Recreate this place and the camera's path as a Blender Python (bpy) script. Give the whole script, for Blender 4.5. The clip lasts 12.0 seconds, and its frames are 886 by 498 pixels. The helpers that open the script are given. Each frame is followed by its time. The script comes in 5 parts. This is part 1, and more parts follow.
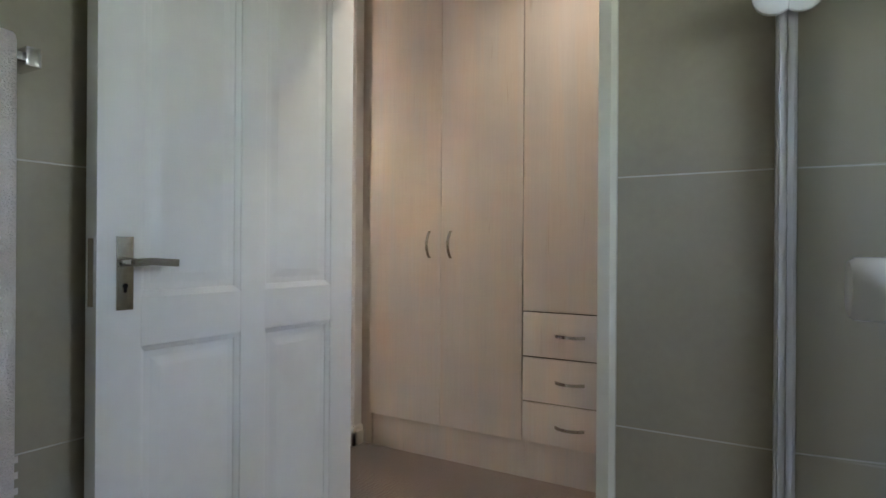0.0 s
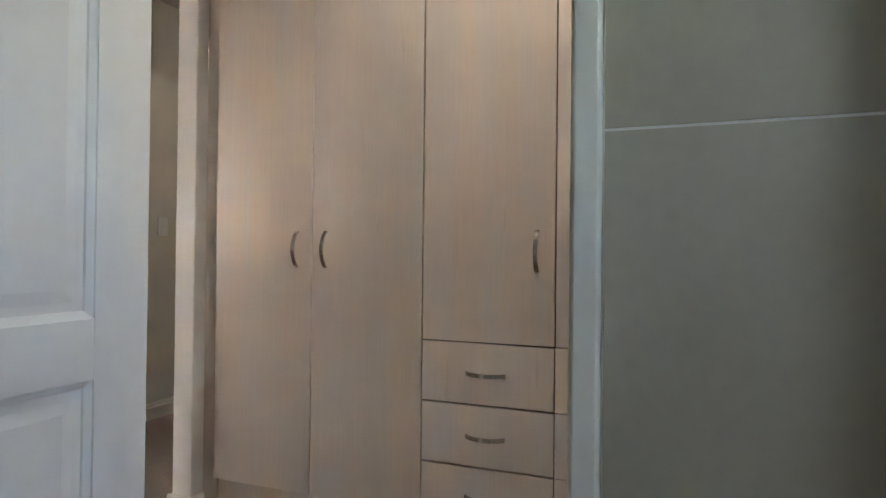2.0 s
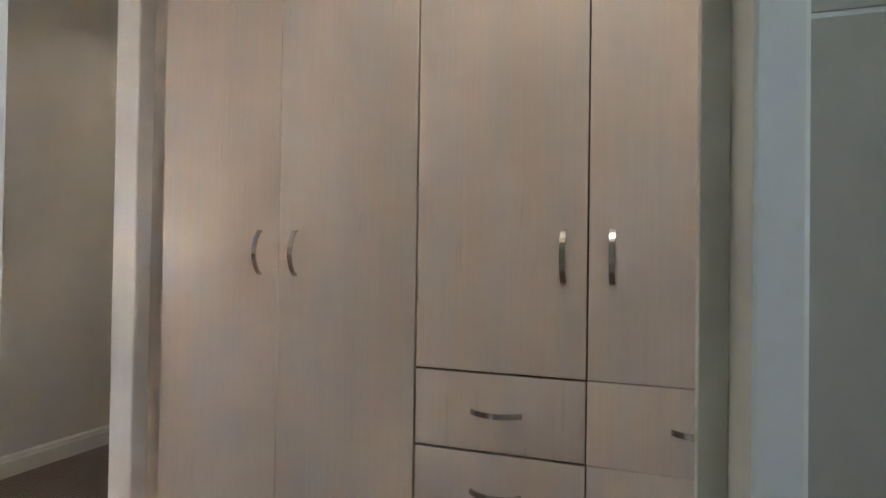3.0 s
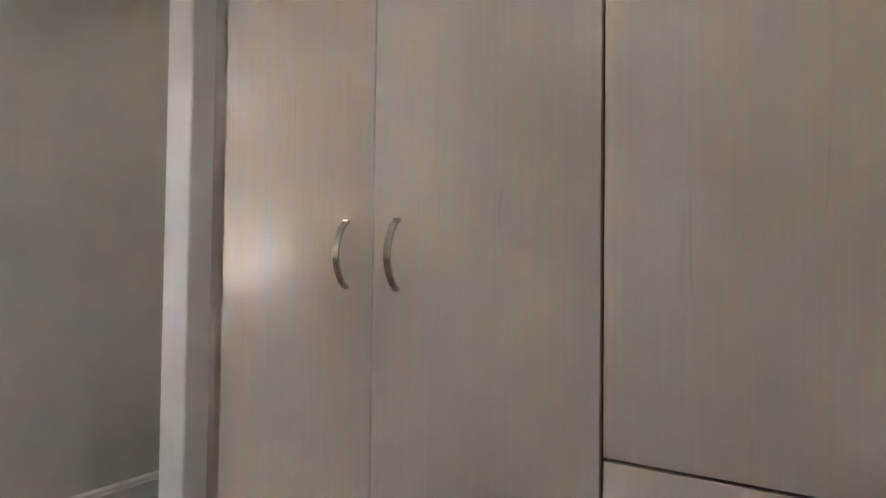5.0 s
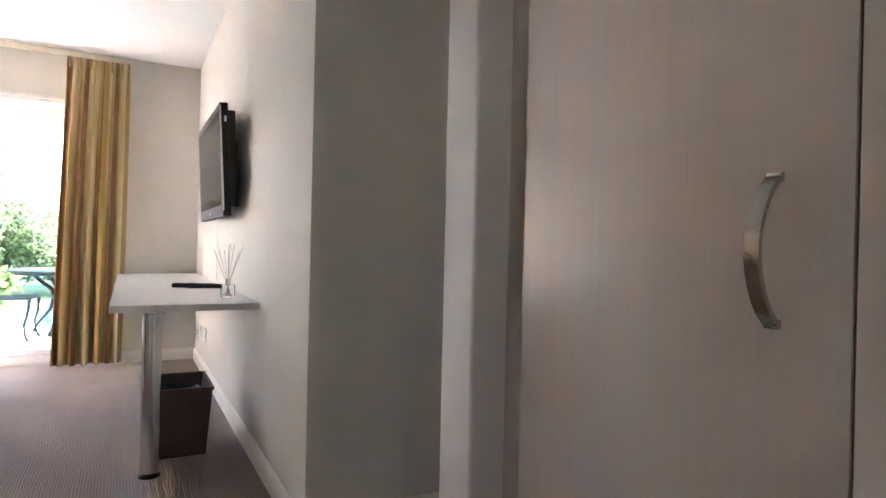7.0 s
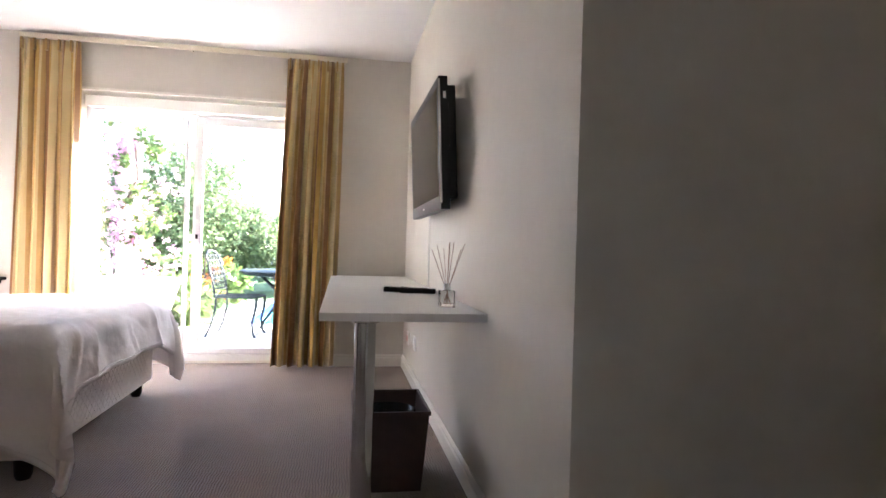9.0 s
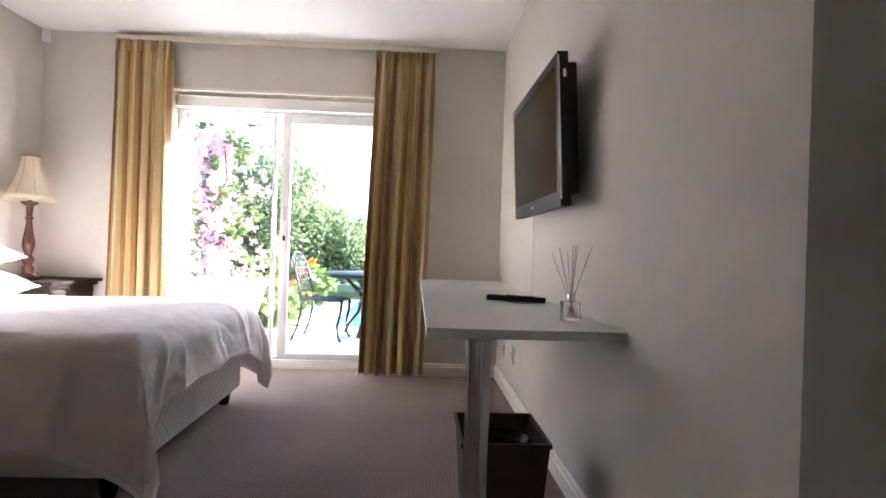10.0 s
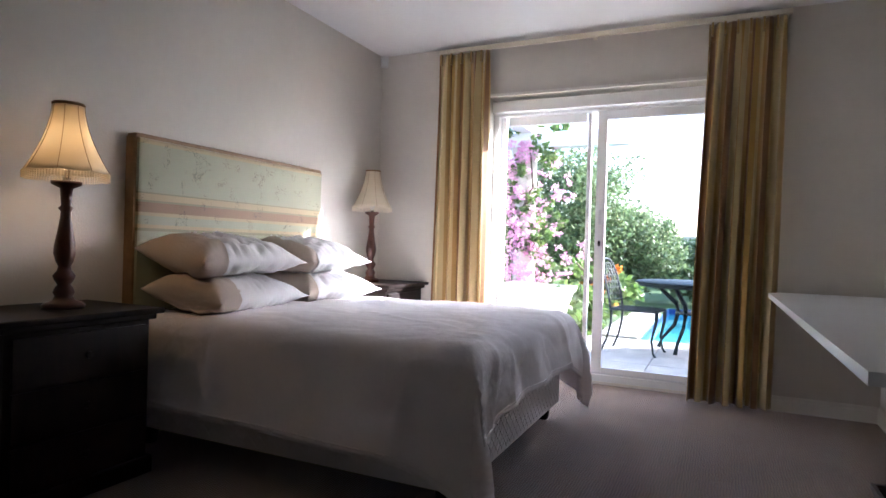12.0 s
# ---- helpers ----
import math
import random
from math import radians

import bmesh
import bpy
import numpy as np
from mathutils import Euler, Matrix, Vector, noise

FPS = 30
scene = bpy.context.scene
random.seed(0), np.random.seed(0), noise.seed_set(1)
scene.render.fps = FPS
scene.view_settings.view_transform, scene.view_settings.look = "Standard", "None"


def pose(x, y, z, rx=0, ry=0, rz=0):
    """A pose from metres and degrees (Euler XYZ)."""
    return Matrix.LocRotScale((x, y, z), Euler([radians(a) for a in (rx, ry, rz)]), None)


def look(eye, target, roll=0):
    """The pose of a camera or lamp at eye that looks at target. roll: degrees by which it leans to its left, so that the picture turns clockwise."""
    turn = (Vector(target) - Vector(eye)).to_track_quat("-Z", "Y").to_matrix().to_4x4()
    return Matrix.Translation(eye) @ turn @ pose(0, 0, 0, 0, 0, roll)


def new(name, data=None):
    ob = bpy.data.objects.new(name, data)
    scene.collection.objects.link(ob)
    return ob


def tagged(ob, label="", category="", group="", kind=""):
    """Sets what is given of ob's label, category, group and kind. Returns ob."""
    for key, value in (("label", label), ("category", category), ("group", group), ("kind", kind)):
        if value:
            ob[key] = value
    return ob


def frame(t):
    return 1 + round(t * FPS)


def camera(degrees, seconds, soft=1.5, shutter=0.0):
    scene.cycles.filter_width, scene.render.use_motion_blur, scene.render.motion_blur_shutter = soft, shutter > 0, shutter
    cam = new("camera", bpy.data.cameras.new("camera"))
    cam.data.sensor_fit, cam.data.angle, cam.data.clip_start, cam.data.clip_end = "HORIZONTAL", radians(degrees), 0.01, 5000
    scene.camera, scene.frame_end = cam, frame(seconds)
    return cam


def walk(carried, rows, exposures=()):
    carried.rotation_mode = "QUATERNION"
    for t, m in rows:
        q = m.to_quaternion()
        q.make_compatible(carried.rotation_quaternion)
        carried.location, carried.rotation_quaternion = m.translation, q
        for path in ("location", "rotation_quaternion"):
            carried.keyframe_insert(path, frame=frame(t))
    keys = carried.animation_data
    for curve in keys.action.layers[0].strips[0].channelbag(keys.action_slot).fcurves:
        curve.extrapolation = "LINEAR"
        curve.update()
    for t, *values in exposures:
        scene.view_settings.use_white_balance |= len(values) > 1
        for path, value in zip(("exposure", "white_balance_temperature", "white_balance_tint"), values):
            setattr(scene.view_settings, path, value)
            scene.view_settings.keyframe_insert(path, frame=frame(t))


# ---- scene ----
cam = camera(73.1, 12.0)
EXPOSURES = ((0, 5.56, 6400, 14), (1.0, 5.56, 6300, 14), (2.5, 5.56, 6150, 14.5), (4.5, 5.50, 5850, 15), (5.5, 5.35, 5850, 14), (6.0, 5.17, 5800, 15), (7.0, 4.82, 5800, 16.5), (7.5, 4.62, 5900, 17),
             (9.5, 3.95, 5850, 19), (10.5, 3.40, 5700, 18), (12, 2.78, 5450, 18))
PATH = [
    (0, (-0.475, -0.156, 1.025), (1.24, 0.874, 1.026), 0.4),
    (0.5, (-0.344, -0.113, 1.025), (1.441, 0.789, 1.03), 0.5),
    (1, (-0.169, -0.052, 1.039), (1.646, 0.788, 1.043), 0.4),
    (1.5, (0.004, 0.056, 1.039), (1.85, 0.825, 1.045), 0.3),
    (2, (0.167, 0.146, 1.034), (2.037, 0.856, 1.052), 0.6),
    (2.5, (0.362, 0.221, 1.034), (2.244, 0.899, 1.061), 0.8),
    (4.5, (0.991, 0.579, 1.089), (2.818, 1.392, 1.074), 0.7),
    (5, (1.137, 0.642, 1.032), (2.825, 1.713, 1.081), 0.7),
    (5.5, (1.282, 0.79, 1.054), (2.836, 2.049, 1.078), 1.2),
    (6, (1.358, 0.905, 1.061), (2.765, 2.326, 1.064), 1.2),
    (6.5, (1.446, 1.005, 1.057), (2.629, 2.618, 1.064), 1.5),
    (7, (1.513, 1.09, 1.043), (2.449, 2.857, 1.04), 1.3),
    (7.5, (1.546, 1.24, 1.002), (2.301, 3.093, 1.008), 1.4),
    (9.5, (1.485, 1.969, 1.006), (1.707, 3.957, 1.006), 1.7),
    (10, (1.413, 2.144, 1.008), (1.502, 4.142, 1.008), 1.8),
    (10.5, (1.34, 2.256, 0.999), (1.197, 4.251, 0.997), 1.8),
    (11, (1.291, 2.369, 0.997), (0.854, 4.32, 0.996), 1.8),
    (11.5, (1.239, 2.441, 0.999), (0.571, 4.326, 0.993), 1.8),
    (12, (1.164, 2.465, 1.001), (0.324, 4.279, 0.991), 1.7),
]
walk(cam, [(t, look(eye, target, roll)) for t, eye, target, roll in PATH],
     exposures=EXPOSURES)

# ---- world and sun ----
SUN_EL, SUN_AZ = radians(22.0), radians(56.0)     # azimuth from +y towards +x
world = bpy.data.worlds.new("World")
scene.world = world
world.use_nodes = True
wn = world.node_tree.nodes
sky = wn.new("ShaderNodeTexSky")
sky.sky_type, sky.sun_disc = "NISHITA", False
sky.sun_elevation, sky.sun_rotation = SUN_EL, SUN_AZ
sky.altitude, sky.dust_density = 50, 2.0
wn["Background"].inputs["Strength"].default_value = 0.15
world.node_tree.links.new(sky.outputs[0], wn["Background"].inputs["Color"])


def lamp(name, kind, m, energy, color=(1, 1, 1), **attrs):
    data = bpy.data.lights.new(name, kind)
    data.energy, data.color = energy, color
    if kind == "AREA":
        data.shape, data.size, data.size_y = "RECTANGLE", attrs["size"], attrs["size_y"]
    elif kind == "SUN":
        data.angle = attrs["angle"]
    else:
        data.shadow_soft_size = attrs["radius"]
    if kind == "SPOT":
        data.spot_size, data.spot_blend = attrs["spot"], 0.6
    ob = new(name, data)
    ob.matrix_world = m
    return ob


sun_dir = Vector((math.sin(SUN_AZ) * math.cos(SUN_EL), math.cos(SUN_AZ) * math.cos(SUN_EL), math.sin(SUN_EL)))
lamp("sun", "SUN", look(tuple(sun_dir * 30), (0, 0, 0)), 4.2, (1.0, 0.95, 0.88), angle=radians(0.6))
# daylight at the bathroom window and the warm lamps
lamp("window_daylight", "AREA", look((0.12, -1.68, 1.68), (0.3, 1.2, 0.9)), 0.115, (0.94, 0.97, 1.0), size=0.5, size_y=0.42)
lamp("downlight_bulb", "SPOT", look((1.45, 0.55, 2.56), (1.6, 0.6, 0.0)), 0.58, (1.0, 0.90, 0.74), radius=0.05, spot=radians(130))
# unseen spot added to brighten the dim entry wall and floor
lamp("entry_fill_spot", "SPOT", look((3.0, 2.45, 2.56), (2.95, 2.6, 0.0)), 0.17, (1.0, 0.87, 0.66), radius=0.05, spot=radians(125))
lamp("lamp_bulb_near", "POINT", pose(-1.245, 4.02, 1.37), 0.115, (1.0, 0.72, 0.40), radius=0.03)


# ---- materials ----
def mat(name, color, rough=0.6, metal=0.0, vary=0.0, scale=4.0, bump=0.0, bump_scale=60.0, spec=0.5, stretch=(1, 1, 1), tint=None, sheen=0.0):
    """A surface with two scales of variation: broad stains and fine grain."""
    m = bpy.data.materials.new(name)
    m.use_nodes = True
    n, l = m.node_tree.nodes, m.node_tree.links
    b = n["Principled BSDF"]
    b.inputs["Base Color"].default_value = (*color, 1)
    b.inputs["Roughness"].default_value = rough
    b.inputs["Metallic"].default_value = metal
    b.inputs["Specular IOR Level"].default_value = spec
    b.inputs["Sheen Weight"].default_value = sheen
    co = n.new("ShaderNodeTexCoord")
    mp = n.new("ShaderNodeMapping")
    mp.inputs["Scale"].default_value = stretch
    l.new(co.outputs["Object"], mp.inputs["Vector"])
    if vary:
        big = n.new("ShaderNodeTexNoise")
        big.inputs["Scale"].default_value, big.inputs["Detail"].default_value = scale, 5
        l.new(mp.outputs[0], big.inputs["Vector"])
        small = n.new("ShaderNodeTexNoise")
        small.inputs["Scale"].default_value, small.inputs["Detail"].default_value = scale * 14, 3
        l.new(mp.outputs[0], small.inputs["Vector"])
        add = n.new("ShaderNodeMath")
        add.operation = "MULTIPLY_ADD"
        l.new(small.outputs[0], add.inputs[0])
        add.inputs[1].default_value = 0.4
        l.new(big.outputs[0], add.inputs[2])
        ramp = n.new("ShaderNodeValToRGB")
        ramp.color_ramp.elements[0].position, ramp.color_ramp.elements[1].position = 0.45, 0.95
        dark = [c * (1 - vary) for c in color]
        lite = tint or [min(1, c * (1 + vary * 0.6)) for c in color]
        ramp.color_ramp.elements[0].color, ramp.color_ramp.elements[1].color = (*dark, 1), (*lite, 1)
        l.new(add.outputs[0], ramp.inputs[0])
        l.new(ramp.outputs[0], b.inputs["Base Color"])
    if bump:
        fine = n.new("ShaderNodeTexNoise")
        fine.inputs["Scale"].default_value, fine.inputs["Detail"].default_value = bump_scale, 4
        l.new(mp.outputs[0], fine.inputs["Vector"])
        bp = n.new("ShaderNodeBump")
        bp.inputs["Strength"].default_value, bp.inputs["Distance"].default_value = bump, 0.01
        l.new(fine.outputs[0], bp.inputs["Height"])
        l.new(bp.outputs[0], b.inputs["Normal"])
    return m


WALL = mat("wall_paint", (0.615, 0.575, 0.505), 0.75, vary=0.05, scale=1.2, bump=0.12, bump_scale=90)
# lighter copy of the wall paint: daylight on the nib put into its colour
NIB = mat("daylit_wall_end_paint", (0.73, 0.69, 0.655), 0.6, vary=0.04, scale=1.5, bump=0.1, bump_scale=80)
CEIL = mat("ceiling_paint", (0.80, 0.79, 0.77), 0.85, vary=0.03, scale=1.0, bump=0.1, bump_scale=60)
WHITE = mat("white_gloss_paint", (0.76, 0.77, 0.76), 0.38, vary=0.04, scale=2.0, bump=0.03, bump_scale=40)
FRAME = mat("cream_door_frame_paint", (0.70, 0.68, 0.58), 0.42, vary=0.05, scale=2.5, bump=0.03, bump_scale=40)
TRIM = mat("skirting_paint", (0.74, 0.71, 0.64), 0.4, vary=0.05, scale=3.0)
TILE = mat("grey_green_wall_tile", (0.36, 0.325, 0.25), 0.30, vary=0.10, scale=3.0, bump=0.03, bump_scale=30)
GROUT = mat("pale_grout", (0.62, 0.60, 0.55), 0.9, vary=0.1, scale=30)
CHROME = mat("polished_steel", (0.62, 0.62, 0.62), 0.16, 1.0)
BRUSHED = mat("brushed_nickel", (0.54, 0.51, 0.47), 0.17, 1.0, bump=0.05, bump_scale=300)
ALU = mat("pale_aluminium", (0.70, 0.70, 0.72), 0.35, 0.6)
WHITEFRAME = mat("white_powder_coat", (0.80, 0.80, 0.80), 0.35, vary=0.03)
BLACK = mat("black_plastic", (0.008, 0.008, 0.009), 0.32, spec=0.28, bump=0.03, bump_scale=300)
SCREEN = mat("dark_screen", (0.006, 0.006, 0.006), 0.14, spec=0.25)
LINEN = mat("white_cotton", (0.83, 0.77, 0.765), 0.9, vary=0.05, scale=6, bump=0.5, bump_scale=15, sheen=0.3)
PILLOW = mat("pillow_cotton", (0.78, 0.75, 0.74), 0.9, vary=0.04, scale=8, bump=0.4, bump_scale=14, sheen=0.3)
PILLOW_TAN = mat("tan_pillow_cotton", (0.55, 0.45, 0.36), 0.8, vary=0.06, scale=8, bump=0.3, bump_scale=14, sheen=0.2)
DARKWOOD = mat("dark_stained_wood", (0.013, 0.007, 0.005), 0.5, spec=0.13, vary=0.45, scale=5, stretch=(1, 6, 1), bump=0.08, bump_scale=40)
REDWOOD = mat("turned_mahogany", (0.075, 0.022, 0.012), 0.28, vary=0.4, scale=8, stretch=(1, 1, 0.3))
LEATHER = mat("dark_brown_leather", (0.046, 0.018, 0.013), 0.45, vary=0.3, scale=12, bump=0.15, bump_scale=160)
BAG = mat("black_bin_liner", (0.01, 0.01, 0.012), 0.25, bump=0.5, bump_scale=40)
DESK = mat("white_laminate", (0.74, 0.74, 0.73), 0.28, vary=0.03, scale=3)
IRON = mat("dark_green_cast_metal", (0.018, 0.026, 0.026), 0.55, 0.0, spec=0.2, vary=0.3, scale=30, bump=0.2, bump_scale=120)
STONE = mat("patio_stone", (0.46, 0.43, 0.39), 0.8, vary=0.22, scale=3, bump=0.2, bump_scale=50)
PLASTER = mat("cream_plaster", (0.58, 0.54, 0.45), 0.85, vary=0.1, scale=3, bump=0.25, bump_scale=40)
GRASS = mat("lawn", (0.07, 0.13, 0.03), 0.9, vary=0.4, scale=6, bump=0.6, bump_scale=60)
BARK = mat("bark", (0.13, 0.095, 0.065), 0.9, vary=0.4, scale=12, stretch=(1, 1, 0.2), bump=0.6, bump_scale=30)
POOLFLOOR = mat("turquoise_pool_lining", (0.24, 0.62, 0.66), 0.5, vary=0.1, scale=2)
BLUETILE = mat("dark_blue_mosaic", (0.02, 0.05, 0.22), 0.3, vary=0.3, scale=40)
REED = mat("reed_sticks", (0.33, 0.21, 0.16), 0.8, vary=0.3, scale=40)
PORCELAIN = mat("white_porcelain", (0.82, 0.82, 0.80), 0.15)
PLASTIC = mat("white_plastic", (0.74, 0.73, 0.70), 0.4)
RED = mat("red_plastic", (0.5, 0.03, 0.03), 0.4)
TOWEL = mat("cream_terry_cloth", (0.70, 0.64, 0.60), 0.95, vary=0.08, scale=20, bump=0.8, bump_scale=220, sheen=0.4)
RODM = mat("cream_painted_rod", (0.70, 0.64, 0.50), 0.45, vary=0.06)
BRICKBASE = mat("bathroom_floor_tile", (0.33, 0.32, 0.29), 0.35, vary=0.1)


def nodes_of(m):
    return m.node_tree.nodes, m.node_tree.links, m.node_tree.nodes["Principled BSDF"]


def glass_mat(name, tint, rough=0.0):
    m = bpy.data.materials.new(name)
    m.use_nodes = True
    n, l, b = nodes_of(m)
    b.inputs["Base Color"].default_value = (*tint, 1)
    b.inputs["Roughness"].default_value = rough
    b.inputs["Transmission Weight"].default_value = 1
    b.inputs["IOR"].default_value = 1.45
    return m


GLASS = glass_mat("clear_glass", (0.97, 0.99, 0.98))
BOTTLE = glass_mat("bottle_glass", (0.96, 0.94, 0.93))


def wood_mat(name, grey, tan, pale):
    """Upright laminate grain: wide tan and grey streaks, fine lines and a few short dark flecks."""
    m = bpy.data.materials.new(name)
    m.use_nodes = True
    n, l, b = nodes_of(m)
    co, info = n.new("ShaderNodeTexCoord"), n.new("ShaderNodeObjectInfo")
    off, mul = n.new("ShaderNodeCombineXYZ"), n.new("ShaderNodeMath")
    mul.operation = "MULTIPLY"
    mul.inputs[1].default_value = 37
    l.new(info.outputs["Random"], mul.inputs[0])
    l.new(mul.outputs[0], off.inputs[0])
    l.new(mul.outputs[0], off.inputs[2])

    def grain(sy, sz, scale, detail, distort=0.0):
        mp, t = n.new("ShaderNodeMapping"), n.new("ShaderNodeTexNoise")
        mp.inputs["Scale"].default_value = (1, sy, sz)
        l.new(co.outputs["Object"], mp.inputs["Vector"])
        l.new(off.outputs[0], mp.inputs["Location"])
        l.new(mp.outputs[0], t.inputs["Vector"])
        t.inputs["Scale"].default_value, t.inputs["Detail"].default_value, t.inputs["Distortion"].default_value = scale, detail, distort
        return t

    def ramp(src, p0, c0, p1, c1):
        r = n.new("ShaderNodeValToRGB")
        e = r.color_ramp.elements
        e[0].position, e[0].color, e[1].position, e[1].color = p0, (*c0, 1), p1, (*c1, 1)
        l.new(src.outputs[0], r.inputs[0])
        return r

    def mix(kind, fac, a, c):
        x = n.new("ShaderNodeMix")
        x.data_type, x.blend_type = "RGBA", kind
        x.inputs[0].default_value = fac
        l.new(a, x.inputs[6])
        l.new(c, x.inputs[7])
        return x

    broad, soft, fine, fleck = grain(6.5, 0.55, 1.6, 3, 0.6), grain(3.2, 0.35, 1.5, 2), grain(34, 1.0, 4, 4), grain(26, 1.9, 1.6, 2, 0.8)
    streak = ramp(broad, 0.44, grey, 0.57, tan)
    light = mix("MIX", 0.38, streak.outputs[0], ramp(soft, 0.40, grey, 0.62, pale).outputs[0])
    lines = mix("MULTIPLY", 1.0, light.outputs[2], ramp(fine, 0.30, (0.955, 0.95, 0.945), 0.68, (1.0, 1.0, 1.0)).outputs[0])
    dark = mix("MULTIPLY", 1.0, lines.outputs[2], ramp(fleck, 0.20, (0.86, 0.82, 0.78), 0.30, (1.0, 1.0, 1.0)).outputs[0])
    l.new(dark.outputs[2], b.inputs["Base Color"])
    b.inputs["Roughness"].default_value = 0.20
    bp = n.new("ShaderNodeBump")
    bp.inputs["Strength"].default_value, bp.inputs["Distance"].default_value = 0.05, 0.003
    l.new(fine.outputs[0], bp.inputs["Height"])
    l.new(bp.outputs[0], b.inputs["Normal"])
    return m


ASH = wood_mat("pale_ash_laminate", (0.525, 0.472, 0.425), (0.570, 0.468, 0.383), (0.640, 0.555, 0.505))
GAP = mat("dark_cabinet_gap", (0.045, 0.030, 0.022), 0.8)


def carpet_mat():
    """Short loop pile in wavy rows."""
    m = bpy.data.materials.new("beige_loop_carpet")
    m.use_nodes = True
    n, l, b = nodes_of(m)
    co = n.new("ShaderNodeTexCoord")
    rows = n.new("ShaderNodeTexWave")
    rows.inputs["Scale"].default_value, rows.inputs["Distortion"].default_value, rows.inputs["Detail"].default_value = 26, 5.5, 2
    rows.inputs["Detail Scale"].default_value = 0.6
    loops = n.new("ShaderNodeTexVoronoi")
    loops.inputs["Scale"].default_value = 160
    big = n.new("ShaderNodeTexNoise")
    big.inputs["Scale"].default_value, big.inputs["Detail"].default_value = 1.7, 5
    for x in (rows, loops, big):
        l.new(co.outputs["Object"], x.inputs["Vector"])
    mix = n.new("ShaderNodeMath")
    mix.operation = "MULTIPLY_ADD"
    mix.inputs[1].default_value = 0.45
    l.new(rows.outputs["Fac"], mix.inputs[0])
    l.new(big.outputs[0], mix.inputs[2])
    ramp = n.new("ShaderNodeValToRGB")
    e = ramp.color_ramp.elements
    e[0].position, e[0].color = 0.35, (0.102, 0.059, 0.036, 1)
    e[1].position, e[1].color = 1.0, (0.218, 0.137, 0.088, 1)
    l.new(mix.outputs[0], ramp.inputs[0])
    l.new(ramp.outputs[0], b.inputs["Base Color"])
    b.inputs["Roughness"].default_value, b.inputs["Sheen Weight"].default_value = 0.95, 0.3
    b1, b2 = n.new("ShaderNodeBump"), n.new("ShaderNodeBump")
    b1.inputs["Strength"].default_value, b1.inputs["Distance"].default_value = 0.5, 0.008
    b2.inputs["Strength"].default_value, b2.inputs["Distance"].default_value = 0.5, 0.006
    l.new(rows.outputs["Fac"], b1.inputs["Height"])
    l.new(loops.outputs["Distance"], b2.inputs["Height"])
    l.new(b1.outputs[0], b2.inputs["Normal"])
    l.new(b2.outputs[0], b.inputs["Normal"])
    return m


CARPET = carpet_mat()


def stripe_mat(name, stops, repeat, rough=0.55):
    """Woven stripes along the cloth's own width, kept in its UV."""
    m = bpy.data.materials.new(name)
    m.use_nodes = True
    n, l, b = nodes_of(m)
    uv, sep, mul, fr = n.new("ShaderNodeUVMap"), n.new("ShaderNodeSeparateXYZ"), n.new("ShaderNodeMath"), n.new("ShaderNodeMath")
    uv.uv_map = "UVMap"
    l.new(uv.outputs[0], sep.inputs[0])
    mul.operation, fr.operation = "MULTIPLY", "FRACT"
    mul.inputs[1].default_value = repeat
    l.new(sep.outputs[0], mul.inputs[0])
    l.new(mul.outputs[0], fr.inputs[0])
    ramp = n.new("ShaderNodeValToRGB")
    ramp.color_ramp.interpolation = "CONSTANT"
    e = ramp.color_ramp.elements
    e[0].position, e[0].color = stops[0][0], (*stops[0][1], 1)
    e[1].position, e[1].color = stops[1][0], (*stops[1][1], 1)
    for p, c in stops[2:]:
        e.new(p).color = (*c, 1)
    l.new(fr.outputs[0], ramp.inputs[0])
    weave = n.new("ShaderNodeTexNoise")
    weave.inputs["Scale"].default_value = 300
    mixc = n.new("ShaderNodeMix")
    mixc.data_type, mixc.blend_type = "RGBA", "MULTIPLY"
    mixc.inputs[0].default_value = 0.35
    l.new(ramp.outputs[0], mixc.inputs[6])
    l.new(weave.outputs["Color"], mixc.inputs[7])
    l.new(mixc.outputs[2], b.inputs["Base Color"])
    b.inputs["Roughness"].default_value, b.inputs["Sheen Weight"].default_value = rough, 0.4
    bp = n.new("ShaderNodeBump")
    bp.inputs["Strength"].default_value, bp.inputs["Distance"].default_value = 0.2, 0.003
    l.new(weave.outputs[0], bp.inputs["Height"])
    l.new(bp.outputs[0], b.inputs["Normal"])
    return m


GOLD, CREAM, BROWN, TAN = (0.54, 0.33, 0.065), (0.66, 0.52, 0.25), (0.27, 0.125, 0.035), (0.47, 0.29, 0.085)
CURTAIN = stripe_mat("striped_silk", [(0, TAN), (0.10, BROWN), (0.19, CREAM), (0.27, GOLD), (0.33, CREAM), (0.42, TAN), (0.47, BROWN), (0.51, GOLD), (0.60, CREAM), (0.68, TAN), (0.74, BROWN), (0.82, GOLD), (0.88, CREAM)], 1.35)


